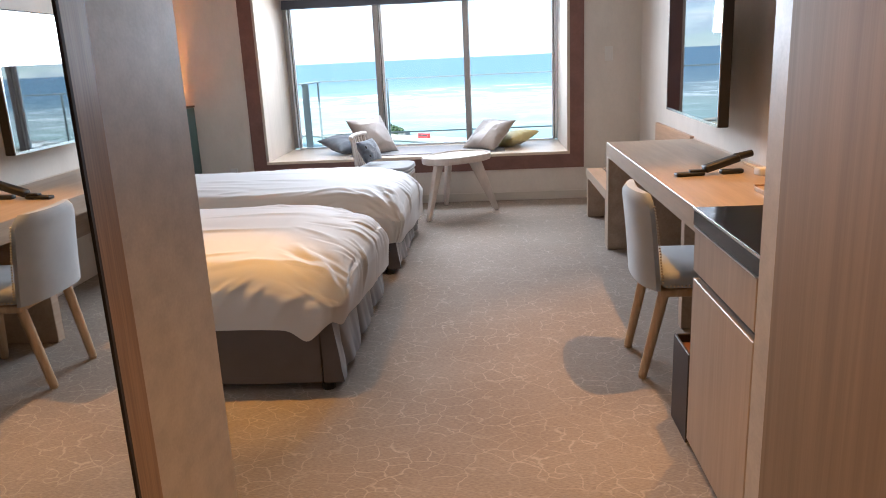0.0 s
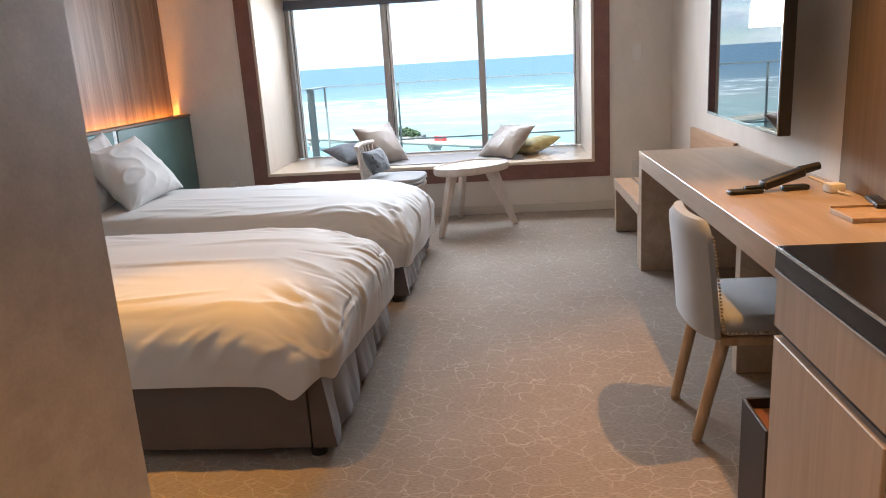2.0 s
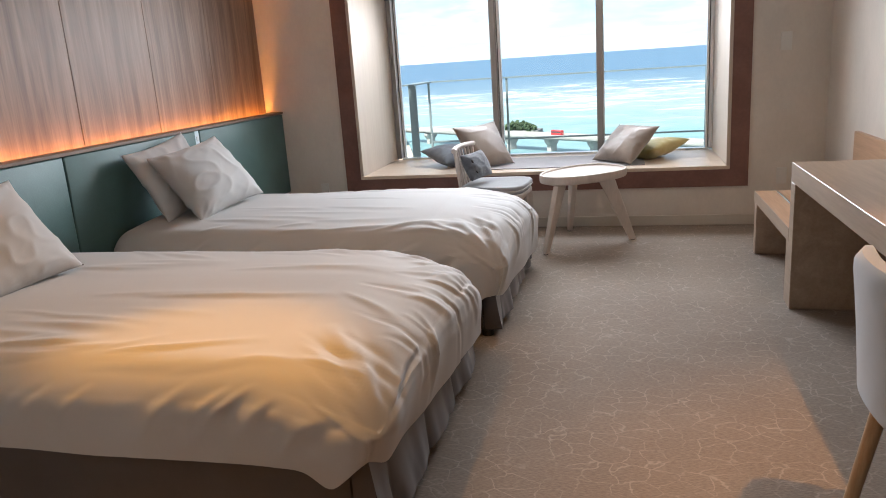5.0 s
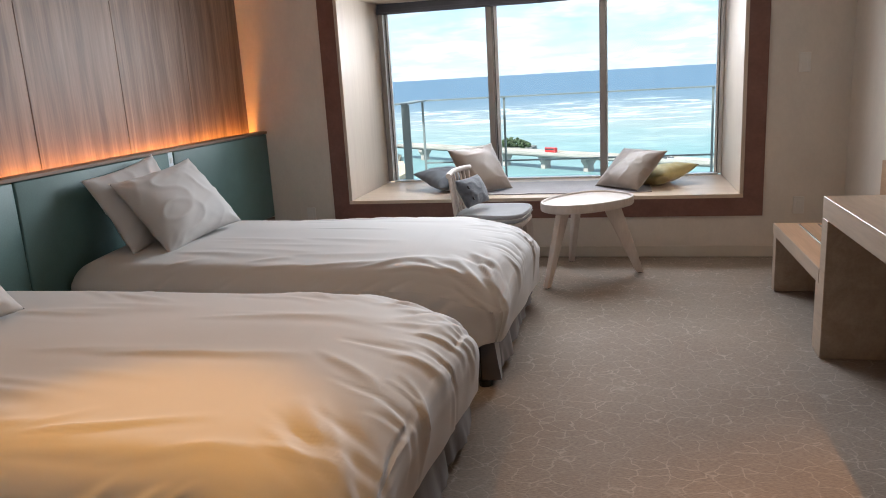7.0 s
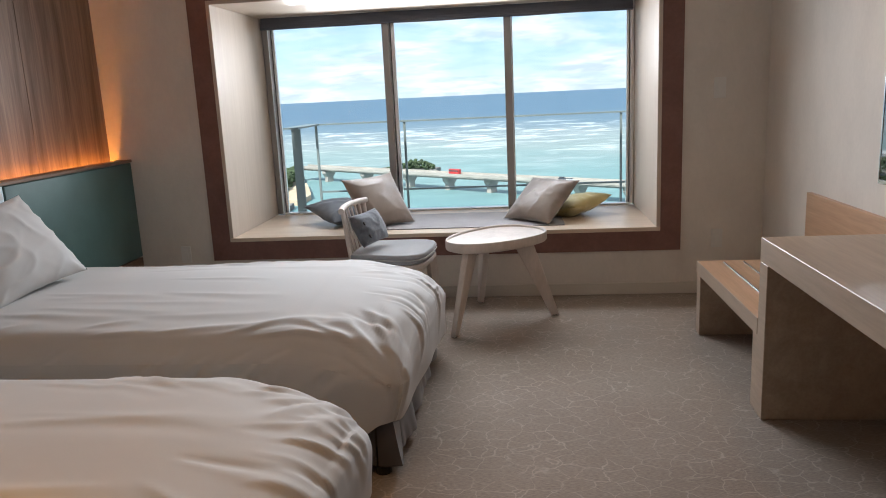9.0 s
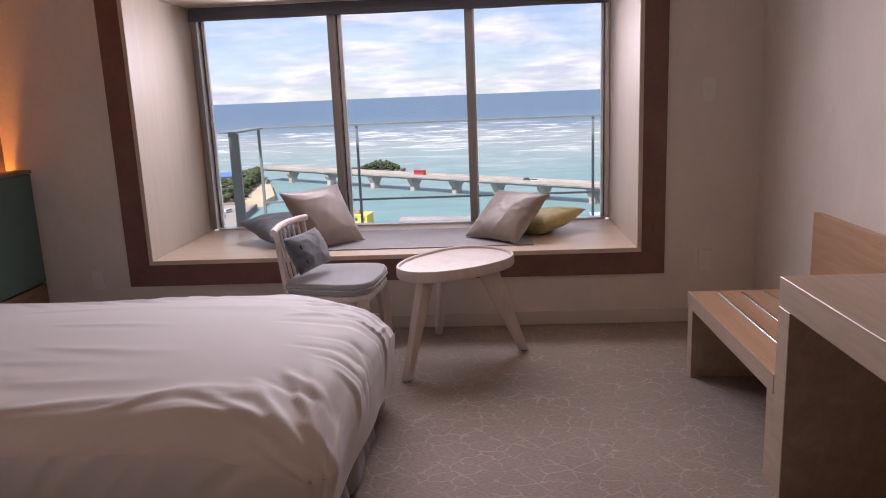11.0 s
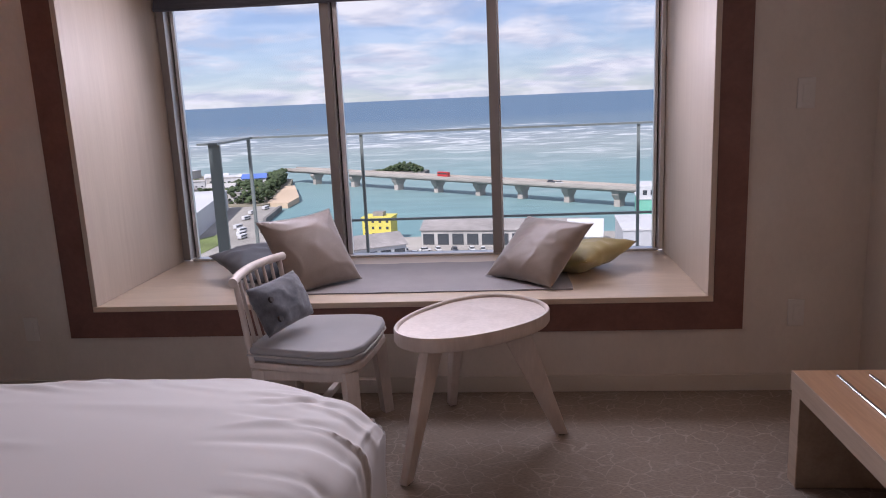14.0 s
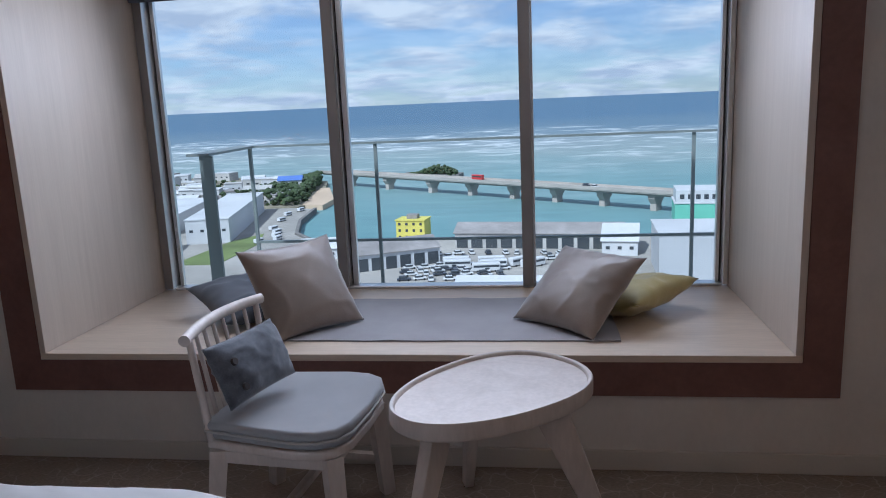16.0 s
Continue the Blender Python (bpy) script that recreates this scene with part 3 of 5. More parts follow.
def cushion(name, w, h, d, material, parent=None, pinch=0.07, seed=0.0, n=26, crease=0.006):
    """A filled cushion, flat in x and y, with drawn-out corners and a seam."""
    bm = bmesh.new()
    grid = {}
    for side in (1, -1):
        for i in range(n + 1):
            for j in range(n + 1):
                u, v = -1 + 2 * i / n, -1 + 2 * j / n
                edge = i in (0, n) or j in (0, n)
                if edge and side < 0:
                    grid[(side, i, j)] = grid[(1, i, j)]
                    continue
                x = w / 2 * u * (1 - pinch * (1 - v * v) * u * u)
                y = h / 2 * v * (1 - pinch * (1 - u * u) * v * v)
                t = ((1 - abs(u) ** 2.6) * (1 - abs(v) ** 2.6)) ** 0.62
                fold = crease * (ridged((u * 1.5 + v * 0.7 + seed, v * 1.7 - u * 0.6, side)) ** 3 - 0.3) * 1.6 + crease * (1 - t) * (ridged((u * 3.4 + seed, v * 3.4, side)) - 0.5)
                cu, cv = 1 - abs(u), 1 - abs(v)
                fold += crease * 0.25 * (ridged((u * 1.6 - v * 2.4 + seed * 2, (u + v) * 0.7, side * 3)) ** 5 - 0.17)
                fold += crease * 0.9 * math.exp(-math.hypot(cu, cv) / 0.34) * math.sin(10 * math.atan2(cv, cu) + seed + side + (u > 0) * 2.1 + (v > 0) * 1.3)
                z = side * (d / 2 * t + (0 if edge else fold * min(1, 4 * t)))
                grid[(side, i, j)] = bm.verts.new((x, y, z))
        for i in range(n):
            for j in range(n):
                bm.faces.new((grid[(side, i, j)], grid[(side, i + 1, j)], grid[(side, i + 1, j + 1)], grid[(side, i, j + 1)]))
    bmesh.ops.recalc_face_normals(bm, faces=bm.faces)
    me = bpy.data.meshes.new(name)
    bm.to_mesh(me)
    bm.free()
    me.materials.append(M[material])
    me.polygons.foreach_set("use_smooth", [True] * len(me.polygons))
    ob = new(name, me)
    if parent:
        ob.parent = parent
    return ob


def stand(ob, mid_low, mid_high, along):
    """Stands a cushion: the middles of its lower and upper edge, and the way its lower edge runs."""
    a, b2 = Vector(mid_low), Vector(mid_high)
    v = (b2 - a).normalized()
    u = Vector(along)
    u = (u - v * u.dot(v)).normalized()
    w = u.cross(v)
    ob.matrix_world = Matrix.Translation((a + b2) / 2) @ Matrix((u, v, w)).transposed().to_4x4()


def bed(y0, y1, foot, top, hem_z, seed, which):
    ob = thing("bed", "bed with rumpled white duvet and grey satin skirt " + which, "bed", (0, 0, 0), "twin beds")
    head = -2.79
    # mattress
    bm = bmesh.new()
    block(bm, head + 0.02, foot - 0.10, y0 + 0.05, y1 - 0.05, 0.3, 0.44, 0.05, 3)
    part("mattress", bm, "linen", ob, smooth=True)
    # skirt: a flat panel on each long side, a pleated one across the foot, slits between
    side = [head + (foot - 0.05 - head) * i / 60 for i in range(61)]
    lines = ([(x, y0, (0, -1)) for x in side], [(x, y1, (0, 1)) for x in side],
             [(foot - 0.043 + 0.043 * i / 4, y0 - 0.002, (0, -1)) for i in range(4)] + [(foot, y0 + (y1 - y0) * i / 200, (1, 0)) for i in range(201)])
    for line in lines:
        bm = bmesh.new()
        rows, rings = 6, []
        for x, y, nrm in line:
            ring = []
            for j in range(rows + 1):
                z = 0.04 + 0.32 * j / rows
                flare = 1 - j / rows
                s = y if nrm[0] else x
                if nrm[0]:
                    w = s * 15 + 5.0 * noise.noise((s * 3, seed, 1))
                    pleat = 0.026 * (abs(math.sin(w * 0.5)) ** 0.8 - 0.55) + 0.016 * noise.noise((s * 9 + seed, z * 2, 4)) + 0.008 * noise.noise((s * 24 + z * 9, seed, 2))
                    off = (0.20 + 0.80 * flare) * pleat + 0.030 * flare
                else:
                    off = (0.35 + 0.65 * flare) * (0.006 * noise.noise((s * 4 + seed, z * 2, 4)) + 0.004 * noise.noise((s * 9 + z * 14, seed, 6))) + 0.006 * flare
                ring.append(bm.verts.new((x + nrm[0] * off, y + nrm[1] * off, z + 0.004 * noise.noise((s * 4, seed, 8)) * flare)))
            rings.append(ring)
        for a, b2 in zip(rings, rings[1:]):
            for j in range(rows):
                bm.faces.new((a[j], b2[j], b2[j + 1], a[j + 1]))
        part("bed_skirt", bm, "skirt", ob, "grey satin bed skirt", smooth=True)
    # base and castors
    boxed("base", (head, foot - 0.035, y0 + 0.03, y1 - 0.03, 0.09, 0.3), "gap", ob)
    for x in (head + 0.1, foot - 0.035):
        for y in (y0 + 0.035, y1 - 0.035):
            bm = bmesh.new()
            rod(bm, (x, y, 0.0), (x, y, 0.03), 0.028, 0.03, 12)
            rod(bm, (x, y, 0.03), (x, y, 0.1), 0.022, 0.022, 12)
            part("castor", bm, "black", ob, "black castor foot")

    # duvet: its folds lie on the cloth unrolled, u towards the foot and v across
    lo, hi = (head + 0.01, y0 - 0.04, hem_z), (foot + 0.09, y1 + 0.04, top)
    bow = 0.045 if top < 0.54 else 0.028
    fx, mid = foot + 0.09, (y0 + y1) / 2
    rnd = random.Random(int(seed * 10) + 3)
    folds = []

    def fold(u, v, du, dv, w, a):
        length = math.hypot(du, dv)
        folds.append((u, v, du / length, dv / length, length, w, a))
    for i in range(26):
        v = lo[1] + (hi[1] - lo[1]) * (i + rnd.uniform(0.1, 0.9)) / 26
        fold(fx - rnd.uniform(0.06, 0.34), v, rnd.uniform(0.12, 0.40), (v - mid) * 0.25 + rnd.uniform(-0.13, 0.13), rnd.uniform(0.010, 0.019), rnd.uniform(0.006, 0.014) * rnd.choice((1, 1, -0.7)))
    for yc, s in ((lo[1], 1), (hi[1], -1)):
        for i in range(13):
            g = radians(rnd.uniform(15, 100))
            r = rnd.uniform(0.02, 0.16)
            n = rnd.uniform(0.12, 0.36)
            fold(fx - 0.02 - r * math.cos(g), yc + s * (0.02 + r * math.sin(g)), -n * math.cos(g), s * n * math.sin(g), rnd.uniform(0.010, 0.017), rnd.uniform(0.005, 0.012) * rnd.choice((1, 1, -0.8)))
        for i in range(20):
            u = rnd.uniform(head + 0.5, fx - 0.08)
            n = rnd.uniform(0.10, 0.24)
            near = 0.5 + 0.5 * (u - head) / (fx - head)
            fold(u, yc + s * rnd.uniform(-0.06, 0.02), -n * rnd.uniform(0.5, 1.0), -s * n, rnd.uniform(0.011, 0.019), near * rnd.uniform(0.006, 0.013) * rnd.choice((1, 1, -0.8)))
        for i in range(15):
            fold(rnd.uniform(head + 0.4, fx - 0.45), yc + s * rnd.uniform(0.05, 0.16), rnd.uniform(0.14, 0.40), s * rnd.uniform(0.03, 0.12), rnd.uniform(0.010, 0.016), rnd.uniform(0.003, 0.006))
    for i in range(12):
        fold(rnd.uniform(head + 0.4, fx - 0.8), rnd.uniform(y0 + 0.1, y1 - 0.1), rnd.uniform(0.3, 0.6), rnd.uniform(-0.06, 0.06), rnd.uniform(0.012, 0.03), rnd.uniform(0.002, 0.005))

    def wrinkle(p, nrm, k):
        x, y, z = p
        toe = min(1.0, max(0.0, 1 - (fx - x) / 0.42))
        end, flank = abs(nrm[0]) if nrm[0] > 0 else 0.0, abs(nrm[1])
        drop = hi[2] - z
        bend = 0.012 * noise.noise((x * 7 + seed, y * 7, z * 7))
        u, v = x + drop * end * end + bend, y + (1 if nrm[1] > 0 else -1) * drop * flank * flank + bend * 0.7
        h = 0.008 * noise.noise((x * 1.8 + seed, y * 2.2, z)) + toe * 0.008 * noise.noise((x * 6 + seed, y * 6, z * 6)) + flank * (1 - k) * 0.012 * noise.noise((x * 2.2 + seed, 0, 3))
        for fu, fv, du, dv, length, w, a in folds:
            au, av = u - fu, v - fv
            t = (au * du + av * dv) / length
            if -0.15 < t < 1.15:
                d = au * dv - av * du
                if abs(d) < 6 * w:
                    e = math.sin(math.pi * min(1.0, max(0.0, (t + 0.15) / 1.3)))
                    q = d / (w * (0.6 + 0.8 * t))
                    h += a * e * (1 / (1 + q * q) - 0.35 * math.exp(-(q - 2.2) ** 2 * 0.5))
        h = 0.016 * math.tanh(h / 0.016)
        across = abs(y - mid) / ((y1 - y0) / 2 + 0.05)
        crown = bow * (1 - across ** 2) - (bow - 0.022) * 0.75 - (0.024 * max(0.0, (y - mid) / (y1 - mid)) ** 2 if top < 0.54 else 0) if nrm[2] > 0.3 else 0
        slope = k * (0.078 * toe ** 1.45 + 0.085 * toe ** 1.4 * across ** 3)
        hem = (1 - k) ** 2 * 0.016 * noise.noise((x * 2.6 + seed, y * 2.6, 7))
        low = (1 - k) ** 1.5
        ear = math.exp(-((x - foot + 0.09) / 0.050) ** 2) * flank
        lift = math.exp(-((x - fx) / 0.08) ** 2) * math.exp(-((across - 1.0) / 0.10) ** 2)
        far = min(1.0, max(0.0, (y - y0) / (y1 - y0)))
        q = p + nrm * h
        return Vector((q[0] - (0.055 - 0.045 * far) * low * end, q[1], q[2] + crown + hem - slope + low * ((0.05 if top > 0.54 else 0.0) * lift - 0.048 * ear - 0.02 * end * (1 - lift) - 0.075 * far)))
    bm = soft_box(lo, hi, 0.125, 0.0115, wrinkle)
    duvet = part("duvet", bm, "linen", ob, "rumpled white cotton duvet", smooth=True)
    return ob


bed(4.49, 5.76, -0.77, 0.55, 0.29, 0.0, "nearer the entry")
bed(6.15, 7.435, -0.72, 0.534, 0.22, 5.3, "nearer the window")

# pillows, leaning in pairs against the headboard
for k, dy in enumerate((-1.62, 0.0)):
    back = cushion("pillow", 0.60, 0.44, 0.14, "linen", pinch=0.09, seed=k * 3 + 1.7, crease=0.005, n=40)
    stand(back, (-2.53, 6.64 + dy, 0.575), (-2.72, 6.60 + dy, 0.945), (0.05, 1, 0.0))
    front = cushion("pillow", 0.62, 0.46, 0.20, "linen", pinch=0.09, seed=k * 3 + 9.4, crease=0.0050, n=56)
    stand(front, (-2.32, 6.68 + dy, 0.575), (-2.58, 6.68 + dy, 0.905), (0.16, 1, 0.03))
    for p in (back, front):
        tagged(p, "plump creased white cotton pillow leaning at the headboard", "pillow", "bed pillows")

# ---- headboard with its light ----
headboard = thing("headboard", "teal leather headboard panels under a wooden ledge with amber light", "headboard")
hb = [3.416, 4.74, 5.975, 7.175]
for a, b2 in zip(hb, hb[1:]):
    boxed("leather_panel", (-2.87, -2.802, a + 0.004, b2 - 0.004, 0.33, 0.965), "leather", headboard, r=0.008, seg=2)
boxed("leather_panel", (-2.87, -2.802, 7.225, 8.474, 0.33, 0.965), "leather", headboard, r=0.008, seg=2)
boxed("socket_post", (-2.87, -2.808, 7.175, 7.22, 0.33, 0.965), "alu", headboard, "narrow metal socket post")
boxed("base_board", (-2.87, -2.806, 3.416, 8.474, 0.0, 0.322), "cap", headboard)
boxed("ledge", (-2.90, -2.795, 3.416, 8.474, 0.968, 0.986), "cap", headboard, r=0.002)
boxed("back_board", (-2.948, -2.872, 3.416, 8.474, 0.0, 0.90), "cap", headboard)
boxed("light_strip", (-2.925, -2.905, 3.43, 8.45, 0.905, 0.915), "led", headboard, "glowing amber light strip")
for z in (0.84, 0.90):
    boxed("socket", (-2.808, -2.805, 7.187, 7.208, z, z + 0.03), "white", headboard)

# ---- desk, bench, cabinet ----
desk = thing("desk", "long taupe wood writing desk along the wall", "desk")
boxed("tabletop", (0.676, 1.249, 4.014, 6.693, 0.625, 0.72), "desk", desk, r=0.002)
boxed("end_panel", (0.676, 1.249, 6.605, 6.693, 0.003, 0.6245), "desk", desk, r=0.002)
boxed("middle_panel", (0.79, 1.249, 5.10, 5.16, 0.003, 0.6245), "desk", desk, r=0.002)
boxed("back_panel", (1.22, 1.249, 5.162, 6.604, 0.30, 0.6245), "desk", desk, r=0.001)
for x in (0.84, 0.88):
    bm = bmesh.new()
    rod(bm, (x, 5.13, 0.0), (x, 5.13, 0.004), 0.012, 0.012, 10)
    part("glide", bm, "chrome", desk)
bench = thing("luggage_bench", "low taupe wood luggage bench with pale metal rails on top", "bench")
boxed("bench_top", (0.680, 1.249, 6.70, 7.716, 0.325, 0.39), "slat", bench, r=0.002)
boxed("front_edge", (0.676, 0.6798, 6.70, 7.716, 0.325, 0.391), "desk", bench)
boxed("leg_panel", (0.680, 1.249, 7.645, 7.715, 0.003, 0.3245), "desk", bench, r=0.002)
boxed("leg_panel", (0.680, 1.249, 6.70, 6.76, 0.003, 0.3245), "desk", bench, r=0.002)
for x in (0.80, 0.90, 1.00, 1.10, 1.19):
    boxed("rail", (x - 0.006, x + 0.006, 6.72, 7.66, 0.3905, 0.397), "chrome", bench, "pale metal strip", 0.002)
guard = setting("wall_guard", (1.222, 1.2495, 6.70, 7.735, 0.392, 0.735), "slat", "pale wood wall guard behind the luggage bench", "wall guard", 0.002)
setting("wall_panel_desk", (1.226, 1.2495, 3.414, 5.30, 0.722, CEIL - 0.004), "entry_wood", "wood-veneer wall panel beside the television", "wall panel", 0.001)

cab = thing("minibar_cabinet", "taupe wood minibar cabinet with a black counter top", "cabinet")
boxed("carcass", (0.566, 1.249, 3.434, 4.006, 0.02, 0.774), "gap", cab)
boxed("counter_top", (0.531, 1.249, 3.428, 4.012, 0.776, 0.832), "stone", cab, "glossy black counter top", 0.003)
boxed("edge_strip", (0.5285, 0.5308, 3.428, 4.012, 0.826, 0.832), "alu", cab, "thin metal edging")
boxed("edge_strip", (0.532, 0.565, 3.455, 4.010, 0.7695, 0.7745), "alu", cab, "thin metal edging")
drawer = boxed("drawer_front", (0.536, 0.564, 3.455, 4.008, 0.628, 0.768), "cabinet", cab, r=0.002)
door = boxed("door", (0.536, 0.564, 3.455, 4.008, 0.03, 0.602), "cabinet", cab, r=0.002)
boxed("handle", (0.556, 0.5645, 3.455, 4.008, 0.6025, 0.61), "gap", door)
boxed("side_panel", (0.545, 0.564, 3.432, 3.453, 0.02, 0.774), "gap", cab)

dustbin = thing("waste_bin", "dark brown rectangular waste bin beside the cabinet", "waste bin")
for dims in ((0.538, 0.548, 4.03, 4.23, 0, 0.325), (0.772, 0.782, 4.03, 4.23, 0, 0.325), (0.548, 0.772, 4.03, 4.04, 0, 0.325), (0.548, 0.772, 4.22, 4.23, 0, 0.325)):
    boxed("side", dims, "bin", dustbin, r=0.002)
boxed("bottom", (0.548, 0.772, 4.04, 4.22, 0.0, 0.012), "bin", dustbin)
boxed("liner", (0.55, 0.77, 4.042, 4.218, 0.012, 0.295), "binwood", dustbin, "reddish wooden inner box")

# swung a little off the wall on its bracket
tv = thing("television", "large flat television on a wall bracket with a glossy black screen", "television", (1.0125, 5.96, 0.93), "", -2.1)
boxed("casing", (0.004, 0.052, -0.62, 0.62, 0.0, 0.725), "black", tv, r=0.004)
boxed("screen", (0.0005, 0.0038, -0.61, 0.61, 0.016, 0.715), "screen", tv)
for dims in ((-0.0015, 0.0036, -0.617, 0.617, 0.001, 0.0155), (-0.0015, 0.0036, -0.6185, -0.6105, 0.016, 0.722), (-0.0015, 0.0036, 0.6105, 0.6175, 0.016, 0.722)):
    boxed("bezel", dims, "chrome", tv, "thin silver bezel")
boxed("back_plate", (0.0525, 0.064, 0.02, 0.22, 0.24, 0.48), "gap", tv)
boxed("bracket_arm", (0.0645, 0.206, 0.09, 0.15, 0.31, 0.39), "black", tv, r=0.004)
boxed("wall_plate", (0.2065, 0.222, 0.04, 0.20, 0.26, 0.46), "gap", tv)


# ---- desk chair ----
def desk_chair():
    c = thing("desk_chair", "grey felt upholstered desk chair with nail trim and oak legs", "chair", (0.705, 4.73, 0), "", 0)
    # local x toward the desk, y along it
    bm = bmesh.new()
    block(bm, -0.15, 0.27, -0.225, 0.225, 0.395, 0.465, 0.03, 3)
    part("seat", bm, "upholstery", c, smooth=True)
    bm = bmesh.new()
    rows, cols = 14, 12
    front, back = {}, {}
    for i in range(rows + 1):
        f = i / rows
        z = 0.395 + 0.378 * f
        x = -0.160 - 0.026 * f - 0.012 * f * f
        wid = 0.232 - 0.012 * f - (0.05 * max(0, (f - 0.86) / 0.14) ** 2)
        for j in range(cols + 1):
            u = -1 + 2 * j / cols
            curve = -0.028 * (1 - u * u)
            edge = 0.028 * (1 - abs(u) ** 5) * (1 - max(0, (f - 0.9) / 0.1) ** 2 * 0.7)
            front[(i, j)] = bm.verts.new((x + curve + edge + 0.006, wid * u, z))
            back[(i, j)] = bm.verts.new((x + curve - edge * 0.9 - 0.012, wid * u, z))
    for i in range(rows):
        for j in range(cols):
            for g in (front, back):
                bm.faces.new((g[(i, j)], g[(i + 1, j)], g[(i + 1, j + 1)], g[(i, j + 1)]))
        for j in (0, cols):
            bm.faces.new((front[(i, j)], front[(i + 1, j)], back[(i + 1, j)], back[(i, j)]))
    for j in range(cols):
        for i in (0, rows):
            bm.faces.new((front[(i, j)], front[(i, j + 1)], back[(i, j + 1)], back[(i, j)]))
    part("backrest", bm, "upholstery", c, smooth=True)
    boxed("seat_frame", (-0.150, 0.262, -0.212, 0.212, 0.362, 0.3945), "leg", c, r=0.006, seg=2)
    for sx, sy in ((-1, -1), (-1, 1), (1, -1), (1, 1)):
        bm = bmesh.new()
        top = (-0.128 if sx < 0 else 0.225, sy * 0.175, 0.375)
        low = (-0.203 if sx < 0 else 0.25, sy * 0.165 if sx < 0 else sy * 0.185, 0.012)
        rod(bm, low, top, 0.0185, 0.0225, 14)
        rod(bm, (low[0], low[1], 0.0), low, 0.0155, 0.0185, 14)
        part("leg", bm, "leg", c, smooth=True)
    nails = [(-0.148 - (0.026 * f + 0.012 * f * f), s * (0.2335 - 0.012 * f), 0.43 + 0.30 * f) for s in (-1, 1) for f in [k / 26 for k in range(27)]]
    nails += [(-0.13 + 0.38 * k / 26, s * 0.2255, 0.412) for s in (-1, 1) for k in range(27)]
    me = None
    for x, y, z in nails:
        if me is None:
            bm = bmesh.new()
            bmesh.ops.create_icosphere(bm, subdivisions=1, radius=0.0048)
            ob = part("nail", bm, "nail", c, "small brass upholstery nail")
            me = ob.data
        else:
            ob = new("nail", me)
            ob.parent = c
        ob.location = (x, y, z)
    return c


desk_chair()


